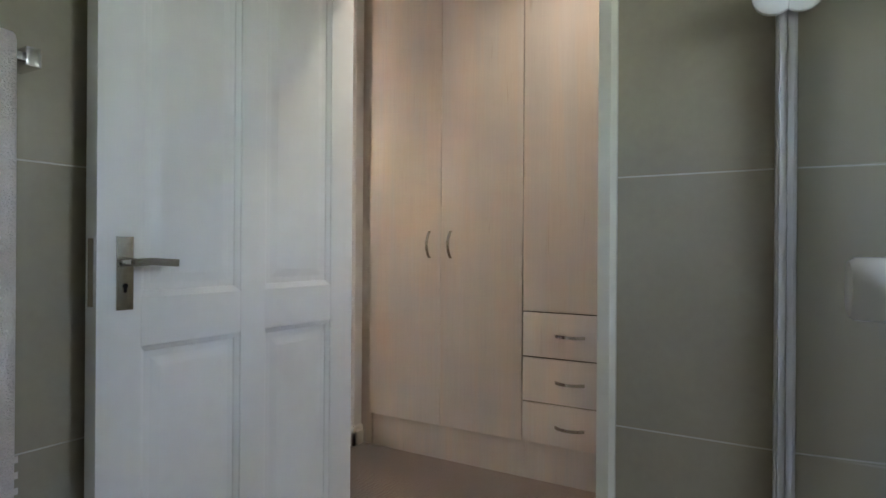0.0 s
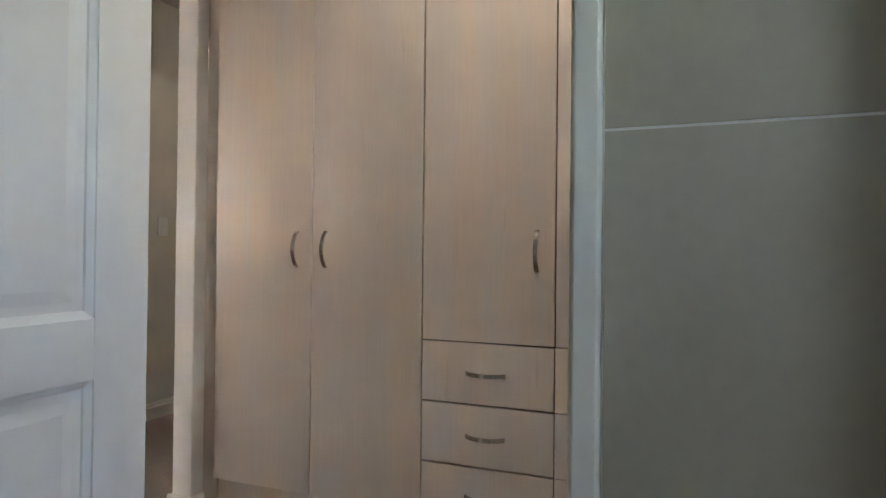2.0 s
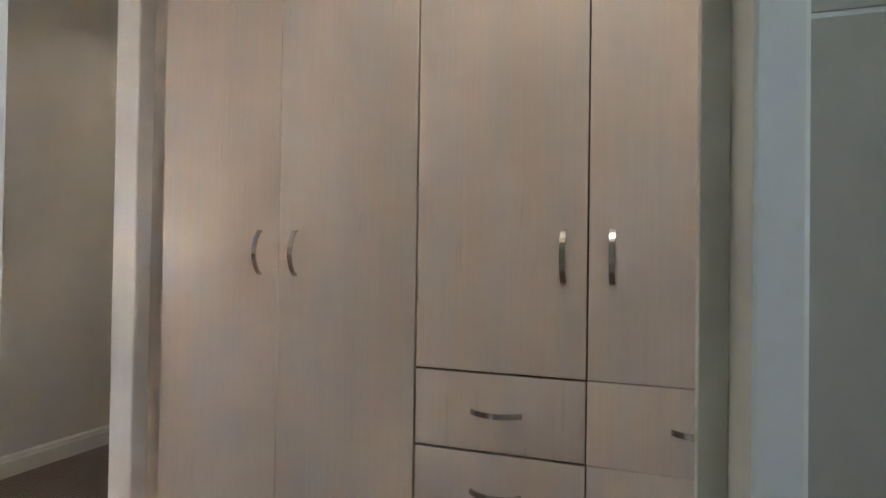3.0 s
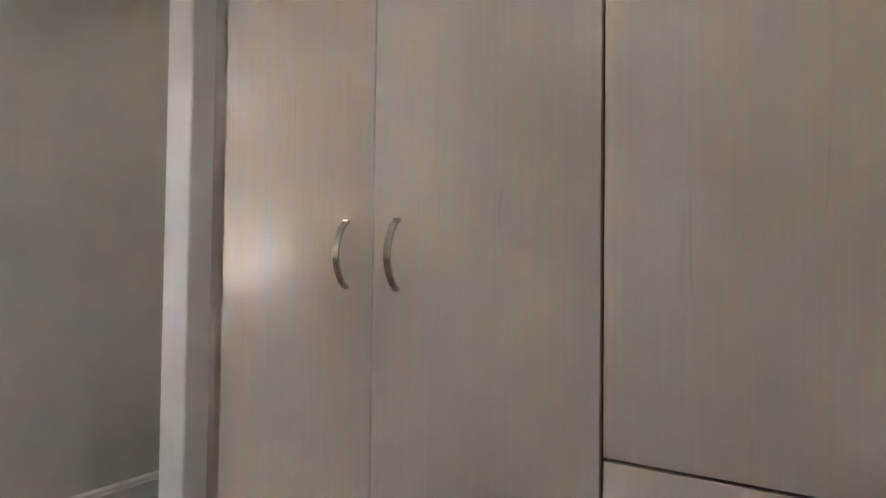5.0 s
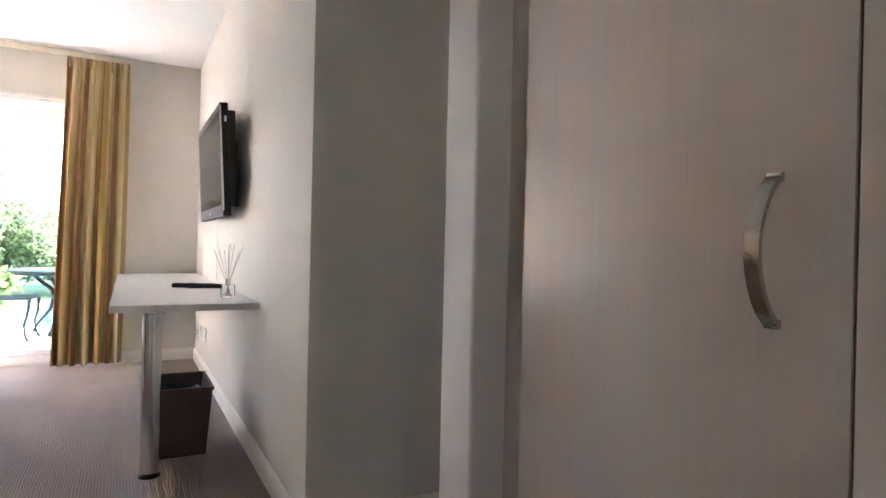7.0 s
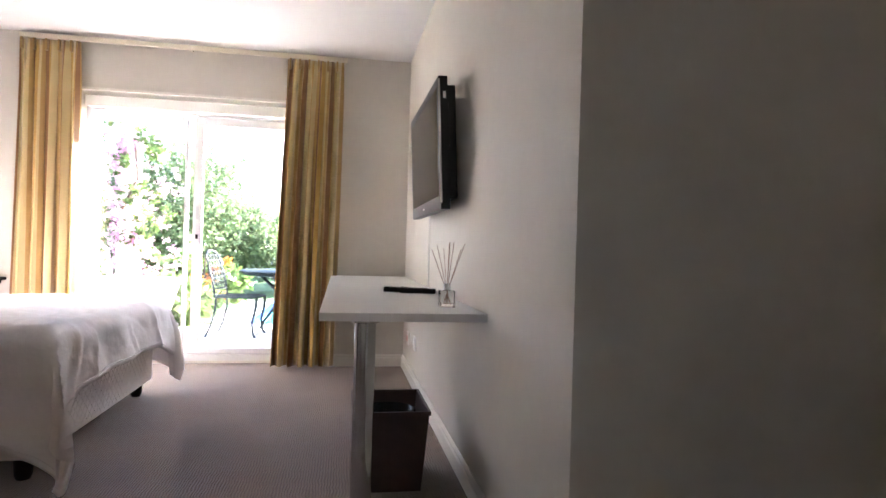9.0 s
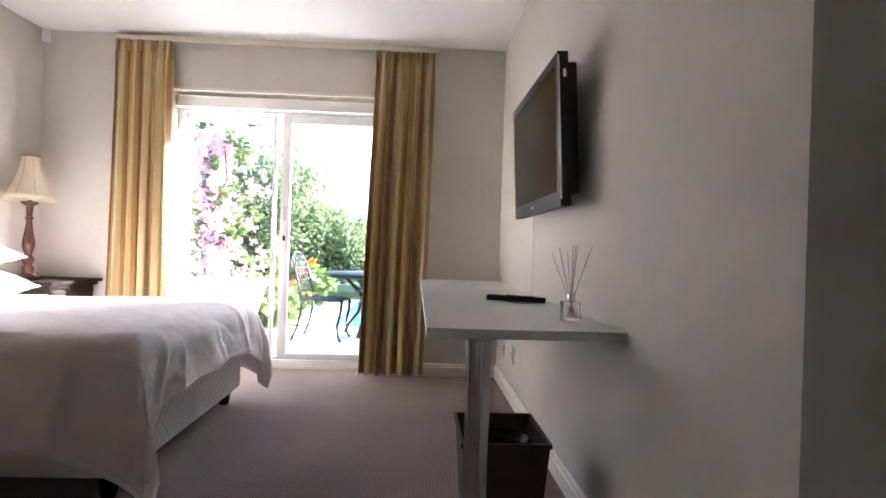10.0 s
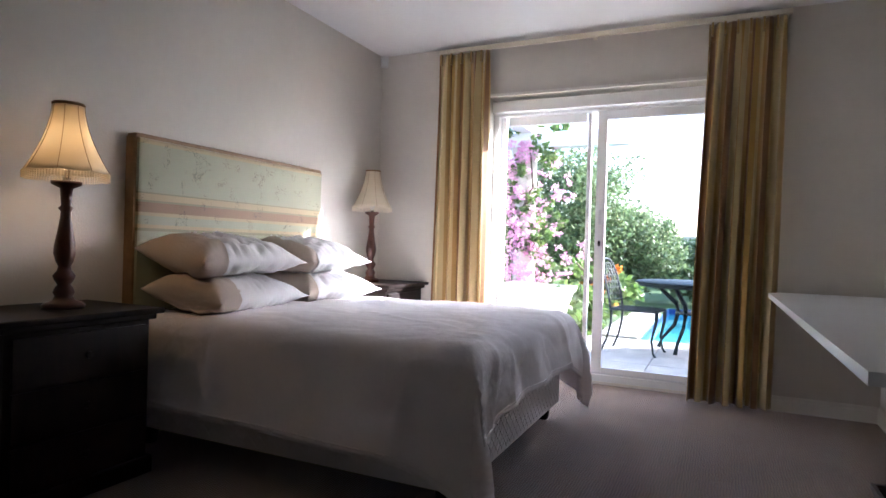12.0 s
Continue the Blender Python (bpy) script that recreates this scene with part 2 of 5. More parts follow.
def leaf_mat(name, dark, lite, trans=0.35):
    m = bpy.data.materials.new(name)
    m.use_nodes = True
    n, l, b = nodes_of(m)
    geo, ramp = n.new("ShaderNodeNewGeometry"), n.new("ShaderNodeValToRGB")
    ramp.color_ramp.elements[0].color, ramp.color_ramp.elements[1].color = (*dark, 1), (*lite, 1)
    l.new(geo.outputs["Random Per Island"], ramp.inputs[0])
    l.new(ramp.outputs[0], b.inputs["Base Color"])
    b.inputs["Roughness"].default_value = 0.5
    t = n.new("ShaderNodeBsdfTranslucent")
    l.new(ramp.outputs[0], t.inputs["Color"])
    mix = n.new("ShaderNodeMixShader")
    mix.inputs[0].default_value = trans
    l.new(b.outputs[0], mix.inputs[1])
    l.new(t.outputs[0], mix.inputs[2])
    l.new(mix.outputs[0], n["Material Output"].inputs["Surface"])
    return m


LEAF = leaf_mat("shrub_leaf", (0.060, 0.100, 0.038), (0.24, 0.31, 0.145), 0.42)
LEAF_LIGHT = leaf_mat("bright_leaf", (0.075, 0.14, 0.03), (0.22, 0.31, 0.09))
PINK = leaf_mat("pink_bracts", (0.74, 0.30, 0.52), (0.90, 0.60, 0.75), 0.5)
ORANGE = leaf_mat("orange_blossom", (0.6, 0.12, 0.02), (0.75, 0.35, 0.05), 0.4)
SHADE = leaf_mat("lamp_shade_fabric", (0.78, 0.71, 0.57), (0.80, 0.73, 0.59), 0.55)


# ---- builders ----
def quad_box(bm, x0, x1, y0, y1, z0, z1, bevel=0.0, seg=2):
    """A box, its edges rounded by bevel."""
    v = [bm.verts.new((x, y, z)) for x in (x0, x1) for y in (y0, y1) for z in (z0, z1)]
    f = [bm.faces.new([v[i] for i in q]) for q in ((0, 1, 3, 2), (4, 6, 7, 5), (0, 4, 5, 1), (2, 3, 7, 6), (0, 2, 6, 4), (1, 5, 7, 3))]
    if bevel:
        bmesh.ops.bevel(bm, geom=list({e for q in f for e in q.edges}), offset=bevel, segments=seg, affect="EDGES", profile=0.7)
    return bm


def cuboid(x0, x1, y0, y1, z0, z1, bevel=0.0, seg=2):
    return quad_box(bmesh.new(), x0, x1, y0, y1, z0, z1, bevel, seg)


def lathe(profile, n=28, cx=0.0, cy=0.0):
    """A turned body from (radius, height) pairs."""
    bm = bmesh.new()
    rings = [[bm.verts.new((cx + r * math.cos(2 * math.pi * k / n), cy + r * math.sin(2 * math.pi * k / n), z)) for k in range(n)] for r, z in profile]
    for a, b in zip(rings, rings[1:]):
        for k in range(n):
            bm.faces.new((a[k], a[(k + 1) % n], b[(k + 1) % n], b[k]))
    bm.faces.new(rings[0][::-1])
    bm.faces.new(rings[-1])
    return bm


def sweep(points, w, h, up=(0, 0, 1), bm=None, round_n=0):
    """A bar along points: w across, h along up; round_n > 0 makes it round with radius w."""
    bm = bm or bmesh.new()
    pts = [Vector(p) for p in points]
    rings = []
    for i, p in enumerate(pts):
        d = (pts[min(i + 1, len(pts) - 1)] - pts[max(i - 1, 0)]).normalized()
        side = d.cross(Vector(up))
        side = side.normalized() if side.length > 1e-5 else Vector((1, 0, 0))
        top = side.cross(d).normalized()
        if round_n:
            rr = w if not isinstance(w, (list, tuple)) else w[i]
            offs = [side * rr * math.cos(2 * math.pi * k / round_n) + top * rr * math.sin(2 * math.pi * k / round_n) for k in range(round_n)]
        else:
            offs = [side * a * w / 2 + top * b * h / 2 for a, b in ((-1, -1), (1, -1), (1, 1), (-1, 1))]
        rings.append([bm.verts.new(p + o) for o in offs])
    k = len(rings[0])
    for a, b in zip(rings, rings[1:]):
        for i in range(k):
            bm.faces.new((a[i], a[(i + 1) % k], b[(i + 1) % k], b[i]))
    bm.faces.new(rings[0][::-1])
    bm.faces.new(rings[-1])
    return bm


def finish(bm, smooth):
    bmesh.ops.recalc_face_normals(bm, faces=bm.faces)
    if smooth:
        for f in bm.faces:
            f.smooth = True
        if smooth == "auto":
            for e in bm.edges:
                if len(e.link_faces) == 2 and e.calc_face_angle() > 0.6:
                    e.smooth = False


def part(name, bm, material, parent=None, label="", smooth="auto"):
    """Links a bmesh as one mesh object, under a thing or a part where given."""
    finish(bm, smooth)
    me = bpy.data.meshes.new(name)
    bm.to_mesh(me)
    bm.free()
    me.materials.append(material)
    ob = new(name, me)
    ob.parent = parent
    return tagged(ob, label)


def thing(name, x, y, z, label, category, group="", rz=0.0):
    e = new(name)
    e.empty_display_size = 0.1
    e.matrix_basis = pose(x, y, z, 0, 0, rz)
    return tagged(e, label, category, group)


def setting(name, bm, material, label, category="", smooth=False):
    return tagged(part(name, bm, material, None, label, smooth), label, category or name.split("_")[0], kind="structure")


# ---- shell ----
H = 2.60
TVX, EY, GY, LX = 2.075, 3.131, 6.88, -1.50     # desk wall, entry wall, garden wall, bed wall
setting("floor", cuboid(-1.60, 3.60, 1.25, 7.03, -0.10, 0.0), CARPET, "beige loop-pile carpet in wavy rows, wall to wall", "floor")
setting("floor_passage", cuboid(1.00, 2.72, -0.14, 1.25, -0.10, 0.0), CARPET, "beige loop-pile carpet in the wardrobe passage", "floor")
setting("floor_bathroom", cuboid(-1.40, 1.00, -1.70, 1.25, -0.10, 0.0), BRICKBASE, "grey ceramic bathroom floor", "floor")
setting("ceiling", cuboid(-1.60, 3.60, -1.70, 7.10, H, H + 0.1), CEIL, "flat white painted ceiling", "ceiling")

setting("wall_tv", cuboid(TVX, 2.265, EY, GY, 0, H), WALL, "cream painted wall that carries the television", "wall")
setting("wall_entry", cuboid(2.265, 3.50, EY, 3.26, 0, H), WALL, "cream painted wall of the entry passage in shade", "wall")
setting("wall_entry_end", cuboid(3.50, 3.60, 1.80, 3.25, 0, H), WALL, "plain cream wall at the end of the entry", "wall")
setting("wall_nib", cuboid(1.962, 3.50, 1.842, 1.936, 0, H, 0.007, 3), NIB, "short painted wall end beside the wardrobe, colour lightened for daylight", "wall")
setting("wall_wardrobe_back", cuboid(2.62, 2.72, -0.14, 1.842, 0, H), WALL, "plain wall behind the wardrobe", "wall")
setting("wall_passage_south", cuboid(1.10, 2.62, -0.14, -0.04, 0, H), WALL, "plain cream wall closing the wardrobe passage", "wall")
setting("wall_left", cuboid(-1.60, LX, 1.30, GY, 0, H), WALL, "cream painted wall behind the bed", "wall")
setting("wall_back", cuboid(-1.60, 0.98, 1.25, 1.30, 0, H), WALL, "plain cream wall behind the walker", "wall")

# the wall with the garden door: two piers, a head and a low sill
DX0, DX1, DZ1 = -0.53, 1.44, 2.19
setting("wall_garden_1", cuboid(-1.60, DX0, GY, 7.13, -0.1, H), WALL, "cream wall beside the garden door", "wall")
setting("wall_garden_2", cuboid(DX1, 2.265, GY, 7.13, -0.1, H), WALL, "cream wall between garden door and desk wall", "wall")
setting("wall_garden_head", cuboid(DX0, DX1, GY, 7.13, DZ1, H), WALL, "cream wall above the garden door", "wall")
setting("door_sill", cuboid(DX0, DX1, 7.032, 7.13, -0.1, 0.02), TRIM, "pale sill of the garden door", "sill")

# the wall between bathroom and passage, with the doorway
JY0, JY1, DOOR_H = 0.232, 1.183, 2.07
bm = cuboid(1.00, 1.10, -1.70, JY0, 0, H)
quad_box(bm, 1.00, 1.10, JY1, 1.30, 0, H)
quad_box(bm, 1.00, 1.10, JY0, JY1, DOOR_H, H)
setting("wall_bathroom", bm, WALL, "wall between bathroom and passage with a doorway", "wall")
setting("wall_bathroom_north", cuboid(-1.40, 1.00, 1.215, 1.25, 0, H), GROUT, "bathroom wall behind the open door", "wall")
bm = cuboid(-1.40, -0.15, -1.80, -1.70, 0, H)
quad_box(bm, 0.40, 1.00, -1.80, -1.70, 0, H)
quad_box(bm, -0.15, 0.40, -1.80, -1.70, 0, 1.45)
quad_box(bm, -0.15, 0.40, -1.80, -1.70, 1.90, H)
setting("wall_bathroom_south", bm, WALL, "bathroom wall with a high window", "wall")
setting("wall_bathroom_west", cuboid(-1.50, -1.40, -1.80, 1.25, 0, H), WALL, "plain bathroom wall", "wall")

# door frame and architrave
frame_thing = setting("door_frame", cuboid(0.935, 1.125, JY0, JY0 + 0.030, 0, DOOR_H - 0.045, 0.003), FRAME, "cream painted wooden door frame", "door frame")
# same frame, but window light is put into this jamb's whiter colour
part("jamb", cuboid(0.995, 1.105, JY1 - 0.03, JY1, 0, DOOR_H - 0.045, 0.003), WHITE, frame_thing, "painted hinge jamb, whitened for the window light on it")
part("head", cuboid(0.935, 1.125, JY0, JY1, DOOR_H - 0.045, DOOR_H, 0.003), FRAME, frame_thing)
part("stop", cuboid(1.05, 1.090, JY0 + 0.030, JY0 + 0.052, 0, DOOR_H - 0.05, 0.003), FRAME, frame_thing)
part("architrave", cuboid(1.10, 1.118, JY0 - 0.05, JY0 + 0.01, 0, DOOR_H + 0.05, 0.004), FRAME, frame_thing)


def skirting(name, x0, y0, x1, y1, inward, z=0.10):
    """A moulded skirting board along a wall; inward: unit step into the room."""
    bm = bmesh.new()
    prof = ((0, 0), (0.016, 0), (0.016, z * 0.70), (0.011, z * 0.78), (0.011, z * 0.90), (0.005, z), (0, z))
    ends = [[bm.verts.new((x + inward[0] * d, y + inward[1] * d, h)) for d, h in prof] for x, y in ((x0, y0), (x1, y1))]
    n = len(prof)
    for i in range(n):
        bm.faces.new((ends[0][i], ends[0][(i + 1) % n], ends[1][(i + 1) % n], ends[1][i]))
    bm.faces.new(ends[0])
    bm.faces.new(ends[1][::-1])
    return setting(name, bm, TRIM, "cream painted moulded skirting board", "skirting board")


skirting("baseboard_tv", TVX, EY - 0.016, TVX, GY, (-1, 0))
skirting("baseboard_entry", TVX, EY, 3.50, EY, (0, -1))
skirting("baseboard_nib", 1.962, 1.826, 1.962, 1.952, (-1, 0))
skirting("baseboard_nib_return", 1.946, 1.842, 2.021, 1.842, (0, -1))
skirting("baseboard_nib_side", 1.946, 1.936, 3.50, 1.936, (0, 1))
skirting("baseboard_garden", DX1, GY, TVX - 0.015, GY, (0, -1))
skirting("baseboard_garden_far", LX + 0.015, GY, DX0, GY, (0, -1))
skirting("baseboard_left", LX, 1.30, LX, GY, (1, 0))

# ---- bathroom ----
DOOR_Y, HINGE_X, LEAF_W = 1.108, 1.020, 0.797


def panel_door():
    """A four-panel door leaf standing open at right angles to its frame."""
    d = thing("panel_door", HINGE_X, DOOR_Y, 0.008, "white painted four-panel wooden door standing open", "door")
    w, t, h = LEAF_W, 0.042, 2.02
    xs = (-w, -w + 0.100, -w + 0.376, -w + 0.459, -0.072, 0.0)
    for x0, x1 in ((xs[0], xs[1]), (xs[2], xs[3]), (xs[4], xs[5])):
        part("stile", cuboid(x0, x1, 0, t, 0, h, 0.002), WHITE, d)
    rows = ((0.0, 0.20), (0.795, 0.905), (h - 0.11, h))
    for z0, z1 in rows:
        for x0, x1 in ((xs[1], xs[2]), (xs[3], xs[4])):
            part("rail", cuboid(x0, x1, 0.0005, t - 0.0005, z0, z1, 0.0015), WHITE, d)
    for z0, z1 in ((0.20, 0.795), (0.905, h - 0.11)):
        for x0, x1 in ((xs[1], xs[2]), (xs[3], xs[4])):
            bm = bmesh.new()
            rings = []
            for inset, y in ((0, 0.004), (0.012, 0.010), (0.014, 0.014), (0.030, 0.014), (0.052, 0.009)):
                rings.append([bm.verts.new(p) for p in ((x0 + inset, y, z0 + inset), (x1 - inset, y, z0 + inset), (x1 - inset, y, z1 - inset), (x0 + inset, y, z1 - inset))])
            for a, b in zip(rings, rings[1:]):
                for k in range(4):
                    bm.faces.new((a[k], a[(k + 1) % 4], b[(k + 1) % 4], b[k]))
            bm.faces.new(rings[-1])
            back = [bm.verts.new((x, t - 0.008, z)) for x, z in ((x0, z0), (x1, z0), (x1, z1), (x0, z1))]
            for k in range(4):
                bm.faces.new((rings[0][(k + 1) % 4], rings[0][k], back[k], back[(k + 1) % 4]))
            bm.faces.new(back[::-1])
            part("panel", bm, WHITE, d, smooth=False)
    hx = -w + 0.060
    plate = part("lock_plate", cuboid(hx - 0.019, hx + 0.019, -0.004, 0, 0.880, 1.040, 0.0015), BRUSHED, d, "brushed steel lock plate with lever and keyhole")
    lever = sweep([(hx - 0.004, -0.006, 0.985), (hx - 0.004, -0.045, 0.985)], 0.009, 0, round_n=14)
    sweep([(hx - 0.008, -0.047, 0.984), (hx + 0.03, -0.05, 0.986), (hx + 0.095, -0.05, 0.982)], 0.010, 0.016, (0, 0, 1), lever)
    part("lever", lever, BRUSHED, plate)
    key = lathe([(0.0060, 0), (0.0060, 0.0012)], 14)
    bmesh.ops.rotate(key, verts=key.verts, matrix=Matrix.Rotation(radians(90), 3, "X"))
    bmesh.ops.translate(key, verts=key.verts, vec=(hx, -0.0042, 0.932))
    quad_box(key, hx - 0.003, hx + 0.003, -0.0052, -0.0042, 0.918, 0.932)
    part("keyhole", key, BLACK, plate)
    for sx in (-0.011, 0.011):
        for sz in (0.892, 1.025):
            s = lathe([(0.003, 0), (0.002, 0.001)], 10)
            bmesh.ops.rotate(s, verts=s.verts, matrix=Matrix.Rotation(radians(90), 3, "X"))
            bmesh.ops.translate(s, verts=s.verts, vec=(hx + sx, -0.0042, sz))
            part("screw", s, BRUSHED, plate)
    part("latch_plate", cuboid(-w - 0.0015, -w, 0.011, 0.031, 0.89, 1.035), BRUSHED, d, "steel latch plate on the door edge")
    for z in (0.2, 1.0, 1.8):
        part("hinge", lathe([(0.006, z), (0.006, z + 0.09)], 12, 0.006, 0.047), BRUSHED, d)
    return d


panel_door()


def towel_rail():
    r = thing("towel_rail", -0.012, 1.215, 1.395, "square chrome towel rail on the tiled wall", "towel rail")
    part("bar", cuboid(-0.55, 0.118, -0.075, -0.058, -0.008, 0.008, 0.002), CHROME, r)
    part("bracket", cuboid(0.112, 0.140, -0.082, -0.003, -0.019, 0.019, 0.003), CHROME, r)
    part("bracket", cuboid(-0.56, -0.535, -0.082, -0.003, -0.019, 0.019, 0.003), CHROME, r)


towel_rail()


def towel():
    t = thing("bath_towel", -0.165, 1.148, 1.415, "cream bath towel folded over the chrome rail", "towel")
    bm = bmesh.new()
    n, rows = 24, 30
    prof = [(-0.022, -0.95 + 0.95 * k / 13) for k in range(14)] + [(0.022 * -math.cos(math.pi * k / 5), 0.022 * math.sin(math.pi * k / 5)) for k in range(1, 6)] + [(0.022, -0.75 * k / 10) for k in range(1, 11)]
    grid = [[bm.verts.new((-0.25 + 0.495 * i / n, y * (1 + 0.15 * math.sin(i * 0.8 + j * 0.2)) + 0.003 * math.sin(i * 1.3), z)) for j, (y, z) in enumerate(prof)] for i in range(n + 1)]
    for a, b in zip(grid, grid[1:]):
        for j in range(len(prof) - 1):
            bm.faces.new((a[j], b[j], b[j + 1], a[j + 1]))
    ob = part("cloth", bm, TOWEL, t, smooth=True)
    ob.modifiers.new("thick", "SOLIDIFY").thickness = 0.007
    for z in (-0.80, -0.83, -0.86):
        part("woven_band", cuboid(-0.25, 0.248, -0.0325, -0.030, z, z + 0.012), TOWEL, t)


towel()


def shower():
    """Glass screen with wall profile, glass door knob and a white bracket."""
    s = thing("shower_screen", 0.97, -0.122, 0.0, "frameless glass shower screen with a pale aluminium wall profile", "shower screen", rz=4.1)
    part("wall_profile", cuboid(-0.012, 0.018, -0.030, 0.016, 0.05, 2.05, 0.003), ALU, s)
    part("edge_profile", cuboid(-0.030, -0.013, -0.026, 0.010, 0.05, 2.05, 0.003), ALU, s)
    part("seal", cuboid(-0.034, -0.030, -0.012, -0.004, 0.05, 2.05), BLACK, s)
    pane = part("pane", cuboid(-2.1, -0.034, -0.012, -0.004, 0.06, 2.03), GLASS, s)
    pane.visible_shadow = False
    part("tray", cuboid(-2.1, -0.18, -1.30, 0.0, 0.0, 0.05, 0.01), PORCELAIN, s)
    knob = lathe([(0.012, 0), (0.009, 0.005), (0.0150, 0.007), (0.0165, 0.010), (0.0165, 0.023), (0.0145, 0.026), (0.004, 0.0265)], 32)
    bmesh.ops.rotate(knob, verts=knob.verts, matrix=Matrix.Rotation(radians(-90), 3, "X"))
    bmesh.ops.translate(knob, verts=knob.verts, vec=(-1.072, -0.004, 1.006))
    part("knob", knob, PORCELAIN, s, "round white shower door knob")
    for y0 in (-0.012, 0.038):
        b = lathe([(0.006, 0), (0.034, 0.004), (0.040, 0.012), (0.040, 0.024), (0.030, 0.030)], 28)
        bmesh.ops.rotate(b, verts=b.verts, matrix=Matrix.Rotation(radians(-90), 3, "Y"))
        bmesh.ops.translate(b, verts=b.verts, vec=(-0.034, y0 - 0.016, 1.548))
        part("clamp", b, PORCELAIN, s, "round white screen clamp")


shower()

# ---- wardrobe ----
WX = 2.0


def bow_handle(parent, x, y, z, length, upright):
    """A flat bow handle standing off the front, its ends on the board."""
    pts = []
    for k in range(13):
        a = k / 12
        pts.append((x - 0.004 - 0.027 * math.sin(math.pi * a) ** 0.7, a))
    if upright:
        path, up = [(px, y, z + (a - 0.5) * length) for px, a in pts], (0, 1, 0)
    else:
        path, up = [(px, y + (a - 0.5) * length, z) for px, a in pts], (0, 0, 1)
    bm = sweep(path, 0.0045, 0.0135, up)
    for a in (-0.5, 0.5):
        if upright:
            quad_box(bm, x - 0.006, x, y - 0.0065, y + 0.0065, z + a * length - 0.004, z + a * length + 0.004, 0.001)
        else:
            quad_box(bm, x - 0.006, x, y + a * length - 0.004, y + a * length + 0.004, z - 0.0065, z + 0.0065, 0.001)
    return part("handle", bm, BRUSHED, parent, "brushed nickel bow handle")


def front(unit, name, y0, y1, z0, z1, gap=0.0019):
    return part(name, cuboid(0, 0.018, y0 + min(gap, 0.0016), y1 - min(gap, 0.0016), z0 + gap, z1 - gap, 0.0012), ASH, unit)


def wardrobe_unit(y0, y1, label):
    u = thing("wardrobe_unit", WX, (y0 + y1) / 2, 0, label, "wardrobe", "built-in wardrobe units")
    h = (y1 - y0) / 2
    part("carcass", cuboid(0.019, 0.60, -h, h, 0.17, 2.48), GAP, u)
    part("plinth", cuboid(0.030, 0.60, -h, h, 0.0, 0.168), ASH, u)
    return u, h


LAB = "pale ash wardrobe unit with "
u, h = wardrobe_unit(0.914, 1.772, LAB + "two tall closed doors")
mid = 0.0
bow_handle(front(u, "door", mid, h, 0.17, 2.48), 0, 1.406 - 1.343, 1.047, 0.124, True)
bow_handle(front(u, "door", -h + 0.001, mid, 0.17, 2.48), 0, 1.286 - 1.343, 1.047, 0.124, True)
for ya, yb, hy, lab in ((0.473, 0.9125, 0.530, "a closed door over three drawers"), (-0.036, 0.472, 0.416, "one door over drawers at the end")):
    u, h = wardrobe_unit(ya, yb, LAB + lab)
    c = (ya + yb) / 2
    bow_handle(front(u, "door", -h, h, 0.752, 2.48), 0, hy - c, 1.047, 0.124, True)
    for z0, z1, hz in ((0.552, 0.751, 0.652), (0.353, 0.551, 0.451), (0.172, 0.352, 0.257)):
        bow_handle(front(u, "drawer", -h, h, z0, z1, 0.0026 if ya > 0 else 0.0004), 0, 0.0, hz, 0.124, False)
top = thing("wardrobe_cornice", WX, 0.85, 2.48, "pale ash laminate filler panel above the wardrobe doors", "filler panel")
part("panel", cuboid(0.002, 0.60, -0.886, 0.994, 0, 0.12, 0.001), ASH, top)
setting("trim_wardrobe", cuboid(WX + 0.022, WX + 0.50, 1.7733, 1.8411, 0, 2.48), ASH, "narrow pale ash filler strip beside the wardrobe", "trim")

# downlight trims: one in the passage ceiling, an added one over the entry fill
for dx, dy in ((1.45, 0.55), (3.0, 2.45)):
    dl = thing("downlight", dx, dy, 2.588, "small white recessed ceiling downlight, out of view", "downlight", "passage downlights")
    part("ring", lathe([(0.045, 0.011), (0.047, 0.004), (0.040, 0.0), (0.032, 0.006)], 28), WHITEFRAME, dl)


def wall_plate(name, x, y, z, rz, label, cat, w=0.075, hh=0.115, rockers=1, accent=None):
    p = thing(name, x, y, z, label, cat, rz=rz)
    part("plate", cuboid(-w / 2, w / 2, -0.009, 0, -hh / 2, hh / 2, 0.003), PLASTIC, p)
    for k in range(rockers):
        c = (k - (rockers - 1) / 2) * w / (rockers + 0.4)
        part("rocker", cuboid(c - 0.011, c + 0.011, -0.013, -0.009, -0.02, 0.02, 0.002), accent or PLASTIC, p)
    return p


wall_plate("light_switch", 3.05, EY, 1.19, 0, "white light switch on the shaded entry wall", "light switch")

# ---- desk wall ----
def desk():
    d = thing("wall_desk", 1.763, 3.971, 0, "white laminate desk top fixed along the wall on one steel leg", "desk")
    part("top", cuboid(-0.311, 0.3115, 0, 2.905, 0.735, 0.766, 0.002), DESK, d)
    leg = part("leg", lathe([(0.040, 0.02), (0.040, 0.735)], 32, -0.141, 0.068), CHROME, d, "polished steel tube leg", smooth="auto")
    part("foot", lathe([(0.046, 0.0), (0.046, 0.010), (0.034, 0.014), (0.034, 0.024)], 32, -0.141, 0.068), BLACK, leg, "black adjustable foot")
    part("flange", lathe([(0.040, 0.722), (0.055, 0.726), (0.055, 0.7348)], 32, -0.141, 0.068), CHROME, leg)


desk()


